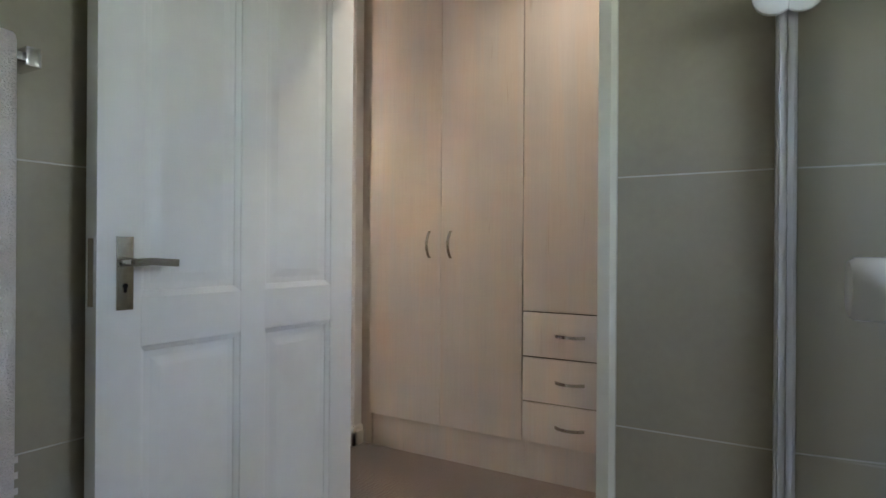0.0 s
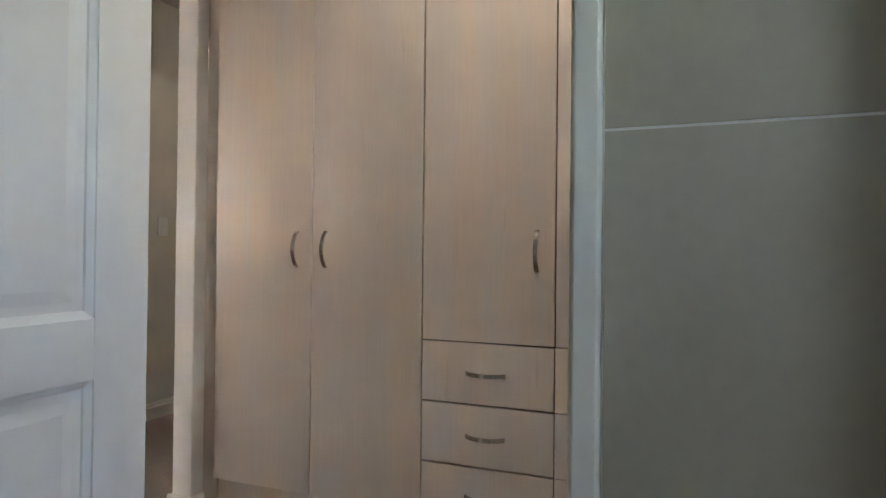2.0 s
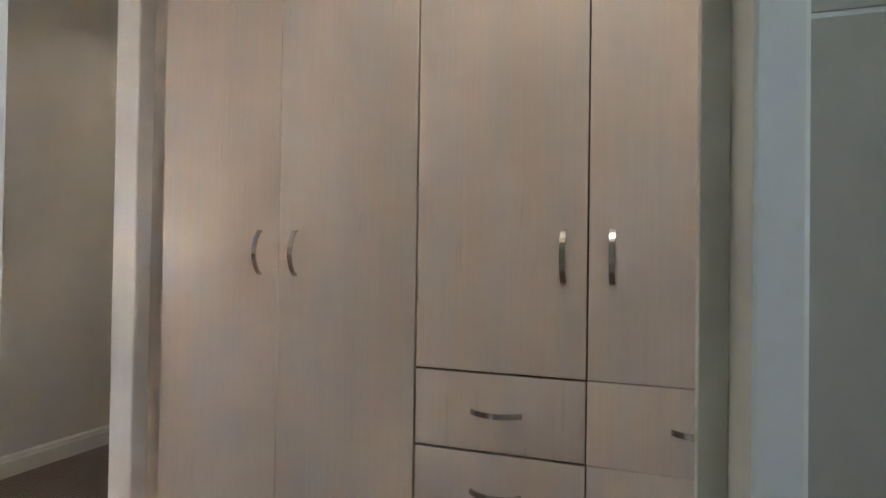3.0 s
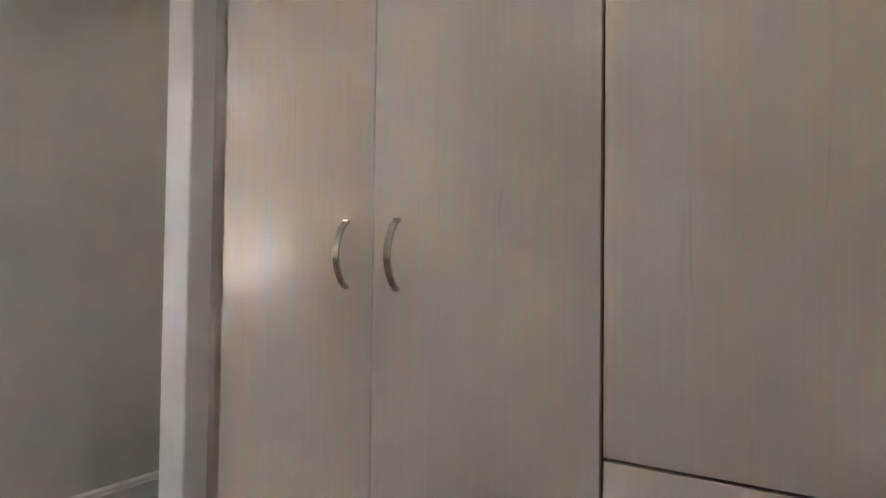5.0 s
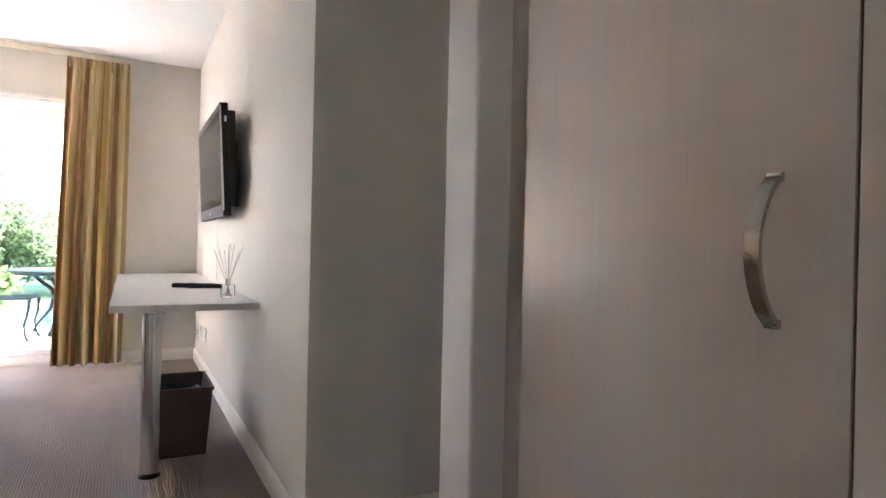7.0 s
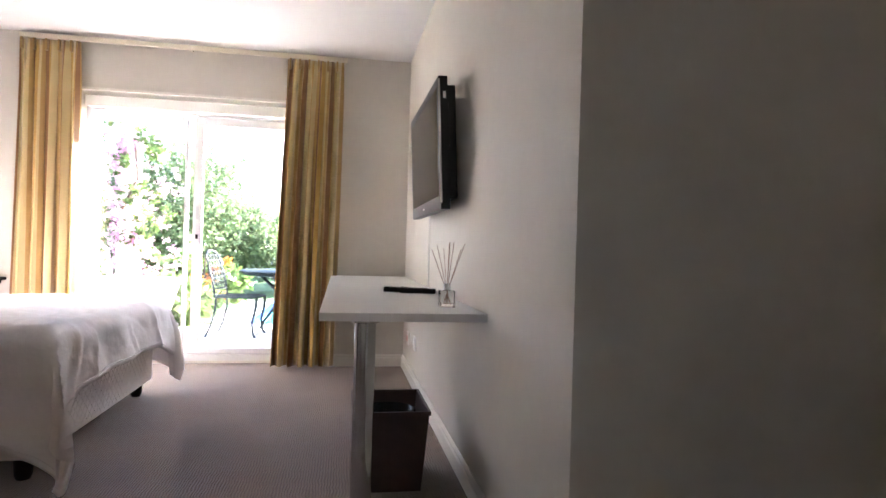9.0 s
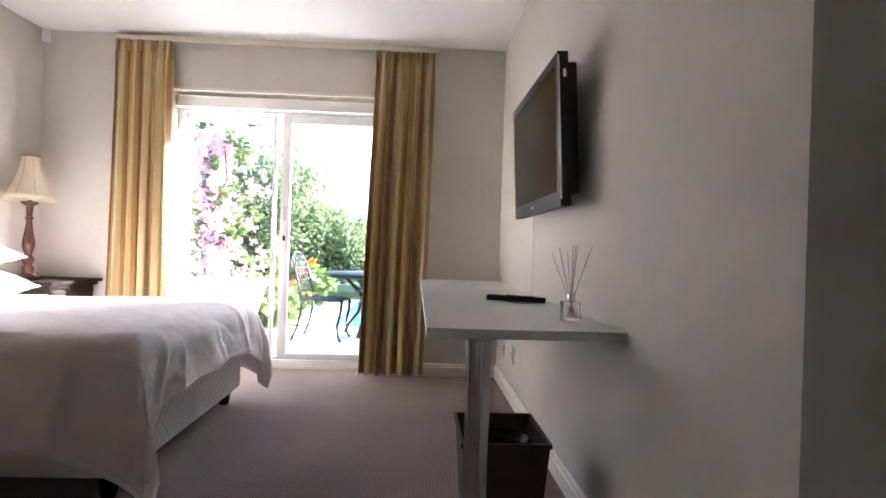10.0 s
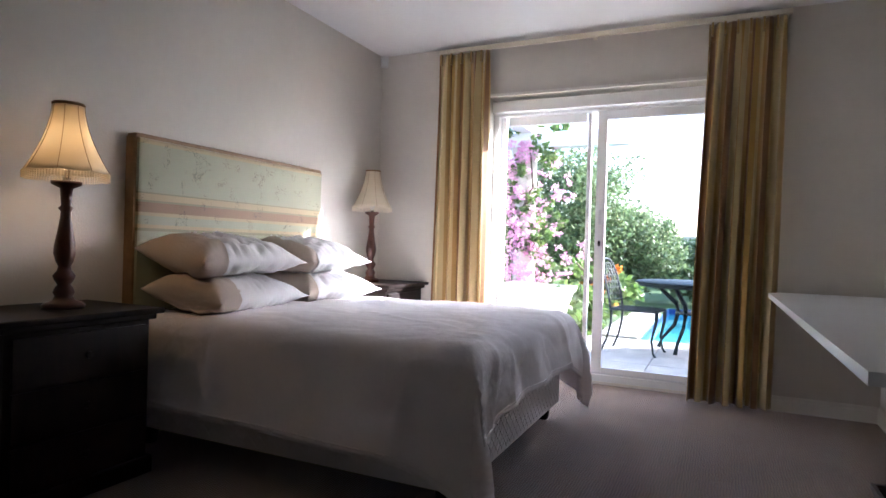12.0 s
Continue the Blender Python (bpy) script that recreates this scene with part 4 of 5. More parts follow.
def headboard_mat():
    """Pale green printed silk with branch marks and horizontal bands of gold."""
    m = bpy.data.materials.new("printed_green_fabric")
    m.use_nodes = True
    n, l, b = nodes_of(m)
    co, sep, ramp = n.new("ShaderNodeTexCoord"), n.new("ShaderNodeSeparateXYZ"), n.new("ShaderNodeValToRGB")
    l.new(co.outputs["Object"], sep.inputs[0])
    mp = n.new("ShaderNodeMapRange")
    mp.inputs[1].default_value, mp.inputs[2].default_value = 0.575, 1.49
    l.new(sep.outputs[2], mp.inputs[0])
    GREEN, OL, GO, BR = (0.31, 0.305, 0.19), (0.22, 0.20, 0.10), (0.40, 0.31, 0.16), (0.22, 0.125, 0.055)
    stops = [(0, GREEN), (0.46, GREEN), (0.50, OL), (0.515, GO), (0.535, GREEN), (0.58, GO), (0.60, BR), (0.655, OL), (0.665, GO), (0.70, OL), (0.71, GREEN), (0.955, GREEN)]
    ramp.color_ramp.interpolation = "CONSTANT"
    e = ramp.color_ramp.elements
    e[0].color = (*GREEN, 1)
    e[1].position, e[1].color = 0.97, (*GO, 1)
    for p, c in stops[1:]:
        e.new(p).color = (*c, 1)
    l.new(mp.outputs[0], ramp.inputs[0])
    # sprigs: thin wandering lines, kept to scattered patches
    tw, patch = n.new("ShaderNodeTexNoise"), n.new("ShaderNodeTexNoise")
    tw.inputs["Scale"].default_value, tw.inputs["Detail"].default_value, tw.inputs["Distortion"].default_value = 17, 2, 2.6
    patch.inputs["Scale"].default_value, patch.inputs["Detail"].default_value = 10, 1
    l.new(co.outputs["Object"], tw.inputs["Vector"])
    l.new(co.outputs["Object"], patch.inputs["Vector"])
    dist, wide, gate, thin = n.new("ShaderNodeMath"), n.new("ShaderNodeMath"), n.new("ShaderNodeMath"), n.new("ShaderNodeValToRGB")
    dist.operation, wide.operation, gate.operation = "SUBTRACT", "ABSOLUTE", "SUBTRACT"
    l.new(tw.outputs[0], dist.inputs[0])
    dist.inputs[1].default_value = 0.5
    l.new(dist.outputs[0], wide.inputs[0])
    mask = n.new("ShaderNodeMapRange")
    mask.inputs[1].default_value, mask.inputs[2].default_value, mask.inputs[3].default_value, mask.inputs[4].default_value = 0.54, 0.62, 0.0, 0.06
    l.new(patch.outputs[0], mask.inputs[0])
    l.new(wide.outputs[0], gate.inputs[0])
    l.new(mask.outputs[0], gate.inputs[1])
    shift = n.new("ShaderNodeMath")
    shift.operation, shift.inputs[1].default_value = "ADD", 0.05
    l.new(gate.outputs[0], shift.inputs[0])
    t = thin.color_ramp.elements
    t[0].position, t[0].color = 0.004, (0.30, 0.26, 0.20, 1)
    t[1].position, t[1].color = 0.022, (1, 1, 1, 1)
    l.new(shift.outputs[0], thin.inputs[0])
    mx = n.new("ShaderNodeMix")
    mx.data_type, mx.blend_type = "RGBA", "MULTIPLY"
    mx.inputs[0].default_value = 0.75
    l.new(ramp.outputs[0], mx.inputs[6])
    l.new(thin.outputs[0], mx.inputs[7])
    l.new(mx.outputs[2], b.inputs["Base Color"])
    b.inputs["Roughness"].default_value, b.inputs["Sheen Weight"].default_value = 0.6, 0.3
    return m


hb = thing("headboard", -1.465, 5.225, 0, "upholstered headboard in pale green printed fabric with gold bands", "headboard")
part("padding", cuboid(-0.035, 0.045, -0.740, 0.740, 0.0, 1.492, 0.022, 4), headboard_mat(), hb)
PIPE = mat("gold_brown_border", (0.27, 0.165, 0.08), 0.6, vary=0.25, scale=20)
bm = cuboid(-0.036, 0.030, -0.747, 0.747, 1.484, 1.514, 0.012, 3)
part("top_border", bm, PIPE, hb)
part("side_border", cuboid(-0.036, 0.030, -0.752, -0.736, 0.0, 1.498, 0.006), PIPE, hb)
part("side_border", cuboid(-0.036, 0.030, 0.736, 0.752, 0.0, 1.498, 0.006), PIPE, hb)


def bedside_table(y, label):
    t = thing("bedside_table", -1.245, y, 0, label, "bedside table", "bedside tables")
    part("carcass", cuboid(-0.23, 0.215, -0.285, 0.285, 0.07, 0.655, 0.004), DARKWOOD, t)
    part("plinth", cuboid(-0.23, 0.235, -0.305, 0.305, 0.0, 0.075, 0.012, 3), DARKWOOD, t)
    bm = cuboid(-0.25, 0.265, -0.325, 0.325, 0.680, 0.705, 0.010, 3)
    part("top", bm, DARKWOOD, t)
    part("moulding", cuboid(-0.24, 0.240, -0.305, 0.305, 0.655, 0.6805, 0.009, 3), DARKWOOD, t)
    for z0, z1 in ((0.46, 0.635), (0.27, 0.445), (0.09, 0.255)):
        dr = part("drawer", cuboid(0.214, 0.228, -0.262, 0.262, z0, z1, 0.005), DARKWOOD, t)
        k = lathe([(0.006, 0), (0.007, 0.01), (0.015, 0.016), (0.013, 0.026), (0.004, 0.029)], 16)
        bmesh.ops.rotate(k, verts=k.verts, matrix=Matrix.Rotation(radians(90), 3, "Y"))
        bmesh.ops.translate(k, verts=k.verts, vec=(0.228, 0, (z0 + z1) / 2))
        part("knob", k, DARKWOOD, dr)


bedside_table(3.965, "dark stained wooden bedside table with moulded top, near the lit lamp")
bedside_table(6.515, "dark stained wooden bedside table with moulded top, by the curtain")


# lamp seams: their soft shadow is put into a tan colour
SEAM = mat("tan_seam_shadow", (0.42, 0.31, 0.18), 0.8)


def table_lamp(x, y, label, lit, st, low, tall):
    t = thing("table_lamp", x, y, 0.705, label, "table lamp", "pair of bedside lamps")
    prof = [(0.070, 0), (0.072, 0.012), (0.060, 0.022), (0.038, 0.03), (0.030, 0.045), (0.036, 0.06), (0.032, 0.075), (0.022, 0.09), (0.034, 0.11), (0.038, 0.125), (0.024, 0.145), (0.021, 0.16), (0.030, 0.18), (0.037, 0.21), (0.036, 0.24), (0.027, 0.29), (0.019, 0.345), (0.017, 0.37), (0.026, 0.385), (0.017, 0.395), (0.020, 0.44), (0.022, 0.46), (0.050, 0.475), (0.052, 0.487), (0.018, 0.490)]
    prof = [(r * 1.08, z * st) for r, z in prof]
    high = low + tall
    part("stem", lathe(prof, 32), REDWOOD, t, "turned mahogany baluster stem", smooth=True)
    part("socket", lathe([(0.012, 0.488 * st), (0.014, 0.50 * st), (0.012, 0.56)], 16), BRUSHED, t)
    # bell shade with eight ribs and a scalloped bottom
    n, rows = 64, 12
    def rad(v):
        return 0.056 + 0.096 * (v ** 1.7)
    bm = bmesh.new()
    g = []
    for i in range(n):
        a = 2 * math.pi * i / n
        rib = abs(math.sin(4 * a))
        col = []
        for j in range(rows + 1):
            v = j / rows
            r = rad(v) * (0.985 + 0.015 * (1 - rib))
            z = high - v * (tall + 0.005 * rib)
            col.append(bm.verts.new((r * math.cos(a), r * math.sin(a), z)))
        g.append(col)
    for i in range(n):
        for j in range(rows):
            p, q = g[i], g[(i + 1) % n]
            bm.faces.new((p[j], q[j], q[j + 1], p[j + 1]))
    shade = part("shade", bm, SHADE, t, "cream fabric bell shade", smooth=True)
    shade.modifiers.new("thick", "SOLIDIFY").thickness = 0.002
    for k in range(8):
        a = 2 * math.pi * k / 8
        pts = [((rad(v) + 0.002) * math.cos(a), (rad(v) + 0.002) * math.sin(a), high - v * tall) for v in [q / 8 for q in range(9)]]
        part("seam", sweep(pts, 0.0013, 0, round_n=6), SEAM, shade)
    part("top_trim", lathe([(0.0565, high - 0.007), (0.0595, high - 0.004), (0.0595, high + 0.002), (0.0565, high + 0.005)], 40), PIPE, shade)
    fr = bmesh.new()
    for k in range(88):
        a = 2 * math.pi * k / 88
        z0 = low - 0.005 * abs(math.sin(4 * a))
        for q in range(4):
            bmesh.ops.create_icosphere(fr, subdivisions=1, radius=0.0038, matrix=Matrix.Translation((0.153 * math.cos(a), 0.153 * math.sin(a), z0 - 0.005 - q * 0.0078)))
    tagged(part("bead_fringe", fr, SHADE, shade, "cream bead fringe", smooth=True), kind="stuff")
    bulb = part("bulb", lathe([(0.010, 0.56), (0.022, 0.585), (0.028, 0.61), (0.022, 0.63), (0.008, 0.638)], 16), BULB if lit else PORCELAIN, t, "warm glowing bulb" if lit else "unlit white bulb", smooth=True)
    bulb.visible_shadow = False


BULB = bpy.data.materials.new("glowing_bulb")
BULB.use_nodes = True
bn, bl, bb = nodes_of(BULB)
bb.inputs["Emission Color"].default_value = (1.0, 0.62, 0.28, 1)
bb.inputs["Emission Strength"].default_value = 2
table_lamp(-1.245, 4.02, "lit table lamp with cream beaded shade on turned wooden stem", True, 1.05, 0.552, 0.272)
table_lamp(-1.32, 6.485, "table lamp with a cream beaded shade beside the curtain", False, 1.12, 0.585, 0.282)

# ---- garden ----
GZ = -0.06
POOL = (0.30, 2.5, 9.95, 14.6)


def ground():
    """One lawn to the horizon, with the pool's opening cut out."""
    xs, ys = (-300, POOL[0], POOL[1], 300), (7.14, POOL[2], POOL[3], 600)
    bm = bmesh.new()
    for i in range(3):
        for j in range(3):
            if (i, j) == (1, 1):
                continue
            bm.faces.new([bm.verts.new(p) for p in ((xs[i], ys[j], GZ), (xs[i + 1], ys[j], GZ), (xs[i + 1], ys[j + 1], GZ), (xs[i], ys[j + 1], GZ))])
    for a, b in ((-300, 7.14),):
        bm.faces.new([bm.verts.new(p) for p in ((-300, -300, GZ - 0.05), (300, -300, GZ - 0.05), (300, 7.14, GZ - 0.05), (-300, 7.14, GZ - 0.05))])
    bmesh.ops.remove_doubles(bm, verts=bm.verts, dist=0.001)
    setting("ground", bm, GRASS, "green lawn round the house", "ground")


ground()
bm = bmesh.new()
x0, x1, y0, y1 = POOL
v = [[bm.verts.new((x, y, z)) for x, y in ((x0, y0), (x1, y0), (x1, y1), (x0, y1))] for z in (GZ, GZ - 1.2)]
for k in range(4):
    bm.faces.new((v[0][k], v[0][(k + 1) % 4], v[1][(k + 1) % 4], v[1][k]))
bm.faces.new(v[1])
setting("pool_basin", bm, POOLFLOOR, "turquoise swimming pool basin", "pool")
bm = bmesh.new()
quad_box(bm, x0, x1, y1 - 0.02, y1 - 0.004, GZ - 0.14, GZ - 0.004)
quad_box(bm, x0, x1, y0 + 0.004, y0 + 0.02, GZ - 0.14, GZ - 0.004)
quad_box(bm, x0 + 0.004, x0 + 0.02, y0 + 0.02, y1 - 0.02, GZ - 0.14, GZ - 0.004)
setting("pool_tile_band", bm, BLUETILE, "dark blue mosaic band along the pool edge", "pool edge")
WATER = glass_mat("pool_water", (0.75, 0.97, 0.99))
wn_, wl_, wb_ = nodes_of(WATER)
rip = wn_.new("ShaderNodeTexNoise")
rip.inputs["Scale"].default_value = 5
rb = wn_.new("ShaderNodeBump")
rb.inputs["Strength"].default_value, rb.inputs["Distance"].default_value = 0.3, 0.03
wl_.new(rip.outputs[0], rb.inputs["Height"])
wl_.new(rb.outputs[0], wb_.inputs["Normal"])
wb_.inputs["IOR"].default_value = 1.33
bm = bmesh.new()
bm.faces.new([bm.verts.new(p) for p in ((x0, y0, GZ - 0.11), (x1, y0, GZ - 0.11), (x1, y1, GZ - 0.11), (x0, y1, GZ - 0.11))])
w = setting("water", bm, WATER, "clear turquoise pool water", "water")
w.visible_shadow = False



def bar(bm, pts, r, n=8):
    return sweep(pts, r, 0, (0.01, 0.3, 1), bm, n)


def garden_chair():
    """Cast metal chair: lattice back, pierced seat, curved legs. It faces local +x."""
    c = thing("garden_chair", 0.42, 8.86, GZ + 0.03, "dark green cast metal garden chair with a lattice back", "chair", rz=-8)
    w = 0.21
    for s in (-1, 1):
        part("front_leg", bar(bmesh.new(), [(0.23, s * 0.17, 0.44), (0.225, s * 0.18, 0.33), (0.19, s * 0.19, 0.16), (0.21, s * 0.20, 0.04), (0.235, s * 0.205, 0.0)], (0.020, 0.017, 0.012, 0.010, 0.014)), IRON, c)
        part("back_leg", bar(bmesh.new(), [(-0.21, s * 0.19, 0.44), (-0.215, s * 0.195, 0.30), (-0.25, s * 0.205, 0.14), (-0.31, s * 0.215, 0.0)], (0.013, 0.012, 0.011, 0.012)), IRON, c)
    seat = part("seat_frame", sweep([(-0.22, -w, 0.445), (0.20, -w - 0.02, 0.445), (0.245, -w * 0.5, 0.45), (0.25, 0, 0.452), (0.245, w * 0.5, 0.45), (0.20, w + 0.02, 0.445), (-0.22, w, 0.445), (-0.22, -w, 0.445)], 0.020, 0.022), IRON, c)
    bm = bmesh.new()
    for k in range(-7, 8):
        for s in (1, -1):
            pts = [(x, s * (x + k * 0.075), 0.447) for x in [q * 0.03 - 0.21 for q in range(16)]]
            run = [p for p in pts if abs(p[1]) < w + 0.005]
            if len(run) > 1:
                sweep([run[0], run[-1]], 0.009, 0.008, (0, 0, 1), bm)
    part("seat_lattice", bm, IRON, seat)
    def back(y, z):
        return (-0.215 - 0.13 * ((z - 0.44) / 0.5) ** 1.4, y, z)
    arch = [back(-w, 0.44), back(-w - 0.005, 0.6), back(-w - 0.005, 0.78), back(-w + 0.03, 0.90), back(-w * 0.45, 0.945), back(0, 0.955), back(w * 0.45, 0.945), back(w - 0.03, 0.90), back(w + 0.005, 0.78), back(w + 0.005, 0.6), back(w, 0.44)]
    bf = part("back_frame", bar(bmesh.new(), arch, 0.012), IRON, c)
    bm = bmesh.new()
    for r_ in range(6):
        for q in range(5):
            y, z = -w + 0.045 + q * 0.085 - (0.0425 if r_ % 2 else 0), 0.56 + r_ * 0.063
            if abs(y) > w - 0.01:
                continue
            ring = [back(y + 0.040 * math.cos(a), z + 0.036 * math.sin(a)) for a in [2 * math.pi * k / 10 for k in range(11)]]
            sweep(ring, 0.008, 0.010, (1, 0, 0), bm)
    sweep([back(-w, 0.53), back(w, 0.53)], 0.012, 0.012, (0, 0, 1), bm)
    part("back_lattice", bm, IRON, bf)


garden_chair()


def garden_table():
    t = thing("garden_table", 0.92, 9.26, GZ + 0.03, "round dark green cast metal garden table", "table")
    part("top", lathe([(0.54, 0.70), (0.575, 0.705), (0.58, 0.72), (0.56, 0.73), (0.1, 0.734)], 48), IRON, t)
    part("apron", lathe([(0.52, 0.672), (0.54, 0.675), (0.54, 0.70), (0.52, 0.70)], 48), IRON, t)
    for k in range(4):
        a = math.pi / 4 + k * math.pi / 2 + 0.4
        ca, sa = math.cos(a), math.sin(a)
        part("leg", bar(bmesh.new(), [(r * ca, r * sa, z) for r, z in ((0.40, 0.69), (0.31, 0.60), (0.17, 0.49), (0.15, 0.40), (0.19, 0.26), (0.32, 0.10), (0.36, 0.0))], (0.020, 0.022, 0.026, 0.024, 0.020, 0.016, 0.022)), IRON, t)
    part("ring", lathe([(0.14, 0.385), (0.17, 0.39), (0.17, 0.405), (0.14, 0.41)], 30), IRON, t)


garden_table()


def leaves(rng, centre, radii, count, size, bm=None, droop=0.3):
    """A crown of many small folded leaves in uneven clumps."""
    bm = bm or bmesh.new()
    c = Vector(centre)
    clumps = []
    for _ in range(max(5, count // 70)):
        d = Vector((rng.gauss(0, 1), rng.gauss(0, 1), rng.gauss(0, 1))).normalized()
        rr = rng.uniform(0.45, 1.05)
        clumps.append((c + Vector((d.x * radii[0], d.y * radii[1], d.z * radii[2])) * rr, rng.uniform(0.16, 0.34) * min(radii)))
    for _ in range(count):
        p0, r = clumps[rng.randrange(len(clumps))]
        d = Vector((rng.gauss(0, 1), rng.gauss(0, 1), rng.gauss(0, 1))).normalized()
        p = p0 + d * r * rng.uniform(0.3, 1.1)
        if p.z < GZ + 0.02:
            continue
        a = Vector((rng.gauss(0, 1), rng.gauss(0, 1), rng.gauss(0, 0.6) - droop)).normalized()
        s = a.cross(Vector((rng.gauss(0, 1), rng.gauss(0, 1), rng.gauss(0, 1)))).normalized()
        L = size * rng.uniform(0.6, 1.3)
        W = L * 0.32
        nrm = a.cross(s)
        q = [p, p + a * L * 0.5 + s * W + nrm * L * 0.08, p + a * L, p + a * L * 0.5 - s * W + nrm * L * 0.08]
        vs = [bm.verts.new(k) for k in q]
        bm.faces.new((vs[0], vs[1], vs[2]))
        bm.faces.new((vs[0], vs[2], vs[3]))
    return bm


def shrub(name, x, y, height, radii, count, size, seed, label, category, crown=None):
    rng = random.Random(seed)
    t = thing(name, x, y, GZ, label, category)
    bm = bar(bmesh.new(), [(0, 0, 0), (0.04, 0.02, height * 0.3), (0.0, 0.05, height * 0.6), (0.03, 0, height * 0.85)], (0.09 * height / 3, 0.07 * height / 3, 0.045 * height / 3, 0.015))
    for k in range(6):
        a = rng.uniform(0, 6.28)
        z = height * rng.uniform(0.2, 0.6)
        bar(bm, [(0, 0, z), (0.35 * radii[0] * math.cos(a), 0.35 * radii[1] * math.sin(a), z + 0.18 * height), (0.7 * radii[0] * math.cos(a), 0.7 * radii[1] * math.sin(a), z + 0.30 * height)], (0.03, 0.02, 0.008), 6)
    part("trunk", bm, BARK, t)
    tagged(part("crown", leaves(rng, (0, 0, height * 0.56), radii, count, size), crown or LEAF, t, smooth=False), kind="stuff")


shrub("garden_tree", -2.03, 14.36, 3.2, (1.9, 1.3, 1.45), 28500, 0.081, 11, "dense leafy green garden tree behind the column", "tree")
shrub("garden_tree", -0.64, 15.7, 2.05, (1.2, 1.1, 0.85), 19000, 0.081, 12, "leafy green tree sloping down to the wall", "tree")
shrub("garden_tree", 1.53, 18.3, 1.75, (1.5, 1.2, 0.62), 17100, 0.081, 13, "lower leafy shrub by the garden wall", "tree")
shrub("garden_tree", 3.53, 19.83, 2.4, (1.7, 1.2, 1.1), 15200, 0.089, 14, "pale green shrub at the far garden wall", "tree", LEAF_LIGHT)
shrub("garden_tree", -4.81, 15.38, 3.4, (1.9, 1.5, 1.6), 17100, 0.089, 15, "dense green tree at the garden side", "tree")
shrub("flower_bush", -0.78, 11.46, 0.85, (0.85, 0.6, 0.42), 3800, 0.13, 21, "low bright green leafy bush in the flower bed", "bush", LEAF_LIGHT)
shrub("flower_bush", -1.53, 11.06, 0.9, (0.8, 0.6, 0.45), 3200, 0.12, 22, "low dark green bush under the blossom", "bush")
shrub("flower_bush", -0.43, 9.81, 0.62, (0.28, 0.30, 0.32), 1300, 0.15, 23, "strappy bright green plant by the patio", "bush", LEAF_LIGHT)
shrub("flower_bush", 0.99, 15.72, 0.9, (1.2, 0.6, 0.45), 3200, 0.14, 24, "low green planting beyond the pool", "bush")
shrub("flower_bush", 2.72, 15.84, 1.0, (1.2, 0.6, 0.5), 3200, 0.14, 25, "low green planting beside the wall", "bush", LEAF_LIGHT)
shrub("orange_flowers", -0.47, 11.11, 1.0, (0.45, 0.3, 0.35), 260, 0.07, 26, "scattered small orange flowers", "flowers", ORANGE)

# column of the pergola with pink climbing blossom
CXc, CYc = -1.26, 10.34
p = thing("pergola", CXc, CYc, GZ, "white plastered pergola column and beams", "pergola")
part("column", lathe([(0.20, 0), (0.20, 0.12), (0.15, 0.16), (0.14, 2.25), (0.17, 2.29), (0.20, 2.34), (0.20, 2.42)], 28), PLASTER, p)
part("beam", cuboid(-3.0, 1.35, -0.10, 0.10, 2.42, 2.62, 0.01), WHITEFRAME, p)
part("beam", cuboid(-0.10, 0.10, -2.8, 0.4, 2.622, 2.80, 0.01), WHITEFRAME, p)
rng = random.Random(31)
cl = thing("climbing_blossom", CXc, CYc, GZ, "pink flowering climber wound round the column", "climber")
part("stem", bar(bmesh.new(), [(0.2, -0.1, 0), (0.17, 0.1, 0.7), (-0.1, -0.2, 1.3), (0.15, -0.18, 1.9), (0.1, -0.2, 2.4)], (0.025, 0.02, 0.018, 0.015, 0.01)), BARK, cl)
bm, bl2 = bmesh.new(), bmesh.new()
for k in range(70):
    z = rng.uniform(0.35, 2.5)
    o = (rng.gauss(0.0, 0.20), rng.gauss(-0.2, 0.10), z)
    leaves(rng, o, (0.20, 0.16, 0.19), 85, 0.042, bm, 0.1)
    if k % 3 == 0:
        leaves(rng, (o[0] + 0.1, o[1] + 0.1, o[2]), (0.2, 0.15, 0.2), 110, 0.07, bl2)
for ox, oz in ((0.55, 1.75), (0.85, 1.1), (0.62, 0.9), (0.42, 1.2), (0.5, 0.75)):
    leaves(rng, (ox, -0.15, oz), (0.19, 0.14, 0.20), 95, 0.042, bm, 0.1)
for ox, oy, oz in ((0.1, -0.1, 2.75), (0.45, 0.0, 2.72), (-0.2, -0.1, 2.7)):
    leaves(rng, (ox, oy, oz), (0.20, 0.16, 0.12), 160, 0.06, bl2)
leaves(rng, (0.05, -0.2, 2.78), (0.14, 0.12, 0.10), 130, 0.055, bm, 0.1)
tagged(part("blossom", bm, PINK, cl, "pink papery bracts", smooth=False), kind="stuff")
tagged(part("foliage", bl2, LEAF_LIGHT, cl, smooth=False), kind="stuff")

# low plastered planter
pl = thing("planter", -0.79, 9.23, GZ, "cream plastered garden planter in full sun", "planter")
bm = bmesh.new()
rings = []
for r, z in ((0.30, 0.0), (0.36, 0.30), (0.44, 0.56), (0.48, 0.60), (0.48, 0.64), (0.43, 0.64), (0.38, 0.5)):
    rings.append([bm.verts.new((1.0 * r * math.copysign(abs(math.cos(a)) ** 0.6, math.cos(a)), 0.7 * r * math.copysign(abs(math.sin(a)) ** 0.6, math.sin(a)), z)) for a in [2 * math.pi * k / 32 for k in range(32)]])
for a, b in zip(rings, rings[1:]):
    for k in range(32):
        bm.faces.new((a[k], a[(k + 1) % 32], b[(k + 1) % 32], b[k]))
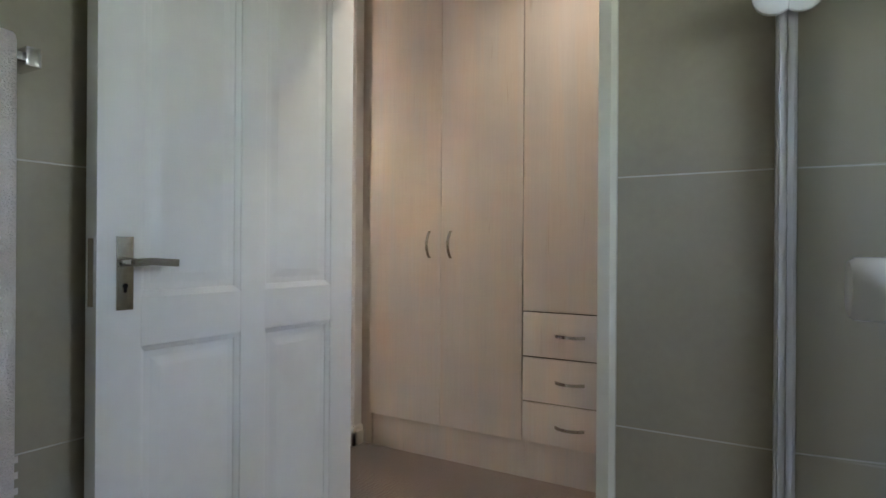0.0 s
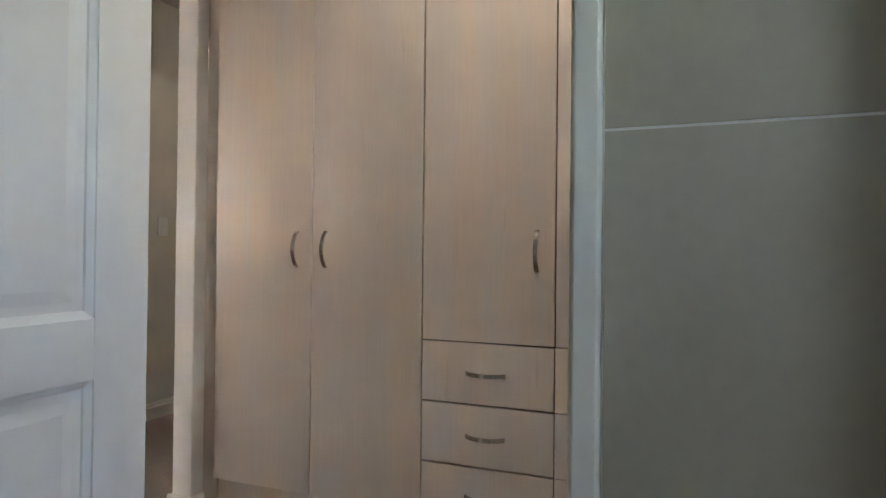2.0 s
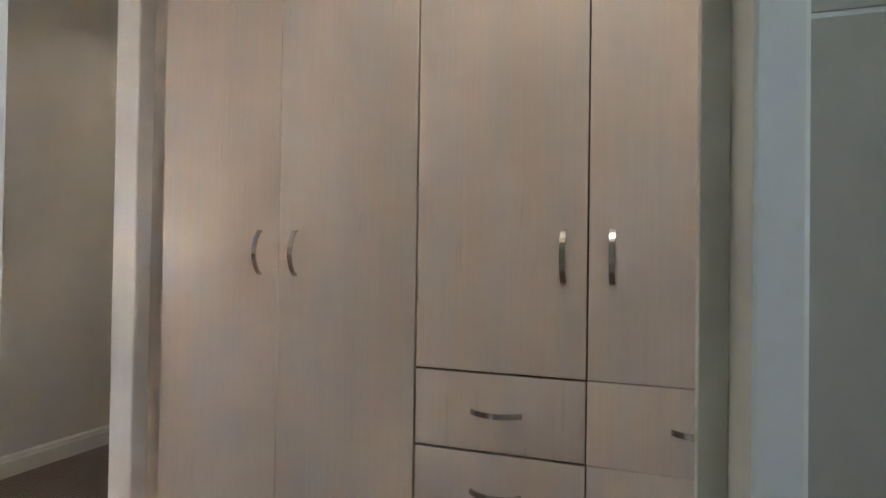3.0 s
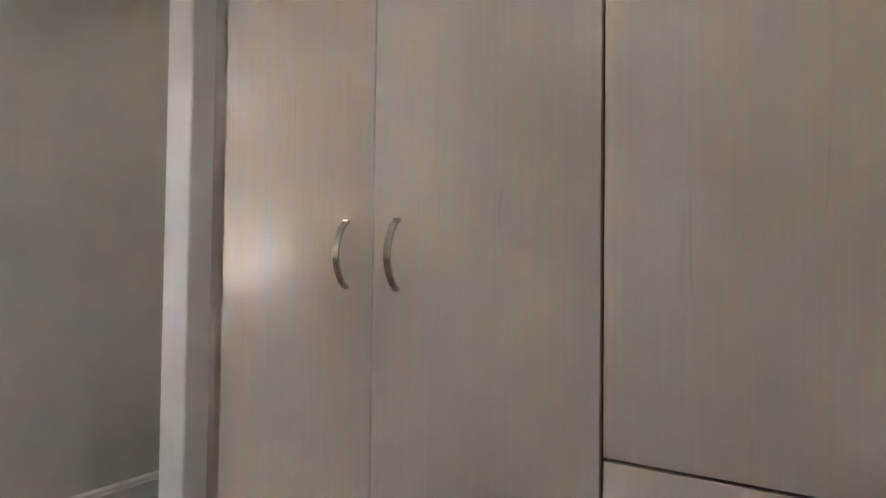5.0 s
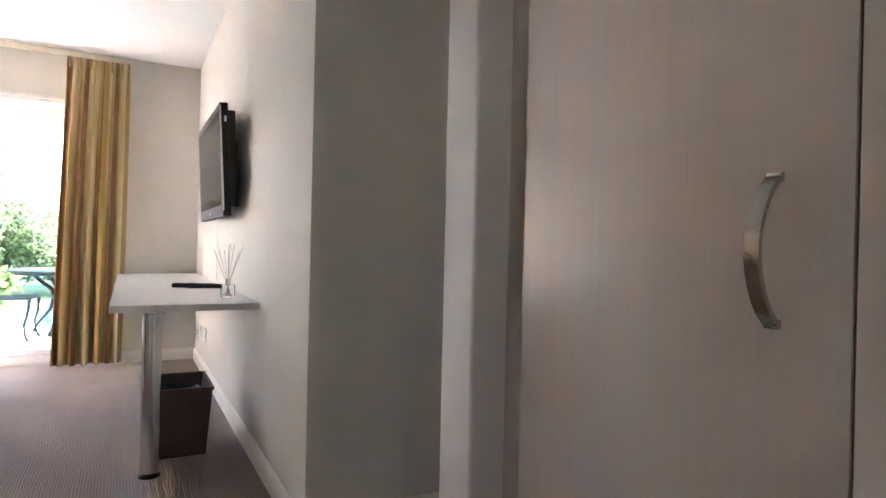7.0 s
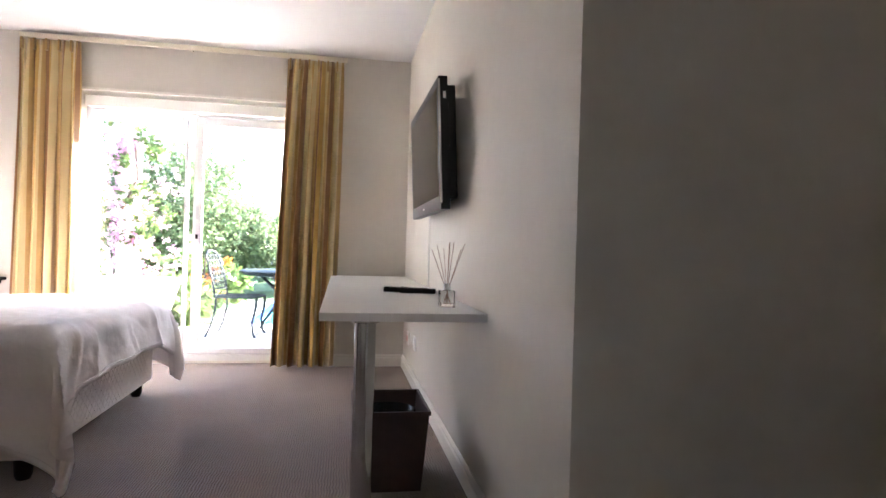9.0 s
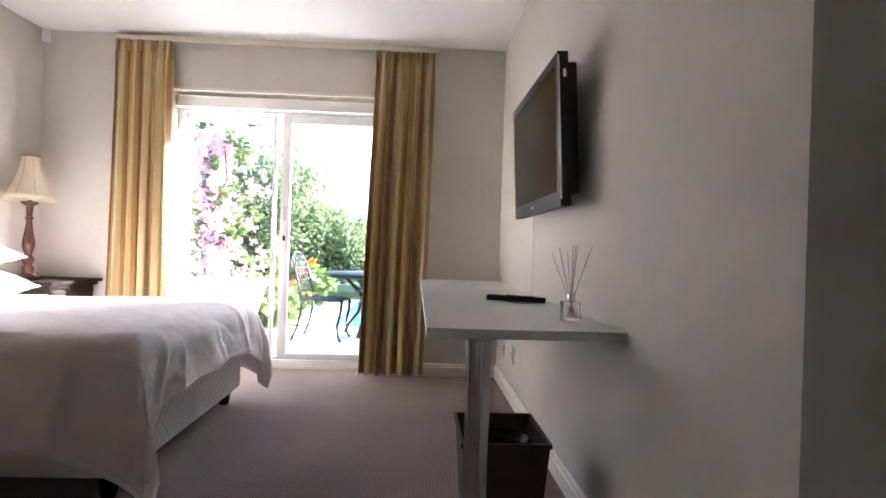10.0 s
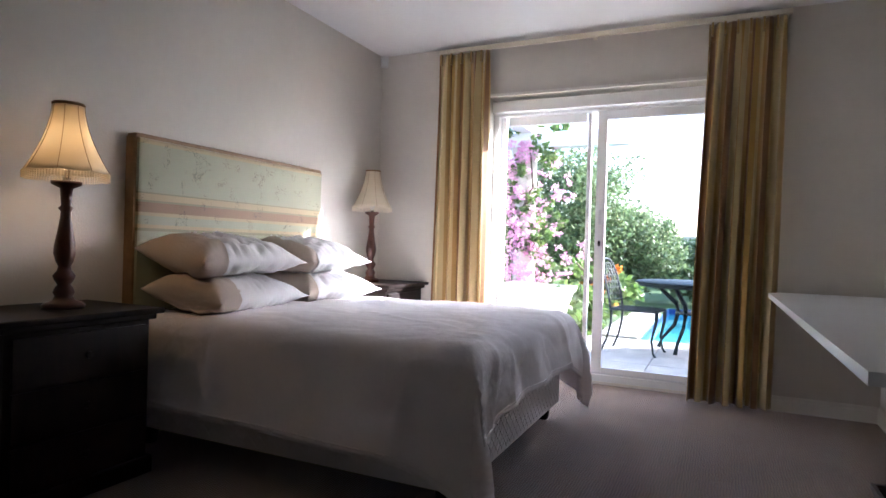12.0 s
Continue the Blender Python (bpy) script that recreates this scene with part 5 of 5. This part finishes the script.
bm.faces.new(rings[0][::-1])
bm.faces.new(rings[-1])
part("body", bm, PLASTER, pl, smooth=True)

# garden walls: the far one, and an unseen one added to cut the sun
setting("garden_wall", cuboid(-14, 14, 22.0, 22.2, GZ, 1.5), PLASTER, "pale plastered garden boundary wall", "garden wall")
setting("patio_wall", cuboid(2.60, 2.78, 7.14, 10.60, GZ, 1.70), PLASTER, "unseen plain plastered wall added beside the patio to block low sun", "garden wall")

# ---- pieces: wall tiles and patio slabs ----
def wall_tiles(wall, us, vs, axis, at, out, label):
    """Large tiles with thin grout joints, each one an object of its own."""
    cache = {}
    for u0, u1 in us:
        for v0, v1 in vs:
            w, h = round(u1 - u0, 4), round(v1 - v0, 4)
            if (w, h) not in cache:
                if axis == "x":
                    b = cuboid(min(0, out), max(0, out), 0.0018, w - 0.0018, 0.0018, h - 0.0018, 0.0005, 1)
                else:
                    b = cuboid(0.0018, w - 0.0018, min(0, out), max(0, out), 0.0018, h - 0.0018, 0.0005, 1)
                o = part("tile", b, TILE, wall, smooth=False)
                cache[(w, h)] = o.data
            else:
                o = new("tile", cache[(w, h)])
                o.parent = wall
            o.location = (at, u0, v0) if axis == "x" else (u0, at, v0)


ZT = [(0.0, 0.600), (0.600, 1.202), (1.202, 1.804), (1.804, 2.406)]
grout_e = setting("grout_east", cuboid(0.988, 0.9995, -1.70, JY0 - 0.001, 0, H), GROUT, "pale grout bed of the shower wall tiles", "wall")
wall_tiles(grout_e, [(-1.70, -1.0), (-1.0, JY0 - 0.002)], ZT, "x", 0.988, -0.0014, "")
for o in bpy.data.objects:
    if o.name == "wall_bathroom_north":
        wall_tiles(o, [(-1.40, -0.25), (-0.25, 0.98)], ZT, "y", 1.215, -0.0014, "")

slab_mesh = None
pav = setting("patio", cuboid(-4.2, 4.8, 7.14, 9.88, GZ - 0.04, GZ + 0.012), STONE, "pale stone patio paving outside the door", "patio")
rng = random.Random(8)
for i in range(15):
    for j in range(5):
        if slab_mesh is None:
            o = part("slab", cuboid(-0.296, 0.296, -0.262, 0.262, 0, 0.020, 0.004, 1), STONE, pav, smooth=False)
            slab_mesh = o.data
        else:
            o = new("slab", slab_mesh)
            o.parent = pav
        o.location = (-3.9 + i * 0.6, 7.415 + j * 0.533, GZ + 0.010 + rng.uniform(0, 0.002))
for i in range(10):
    o = part("slab", cuboid(-0.246, 0.246, -0.15, 0.15, 0, 0.03, 0.006, 1), STONE, pav, smooth=False) if i == 0 else new("slab", cop)
    cop = o.data
    o.parent = pav
    o.location = (0.05, 10.15 + i * 0.31, GZ + 0.004)
    o.rotation_euler = (0, 0, 0)
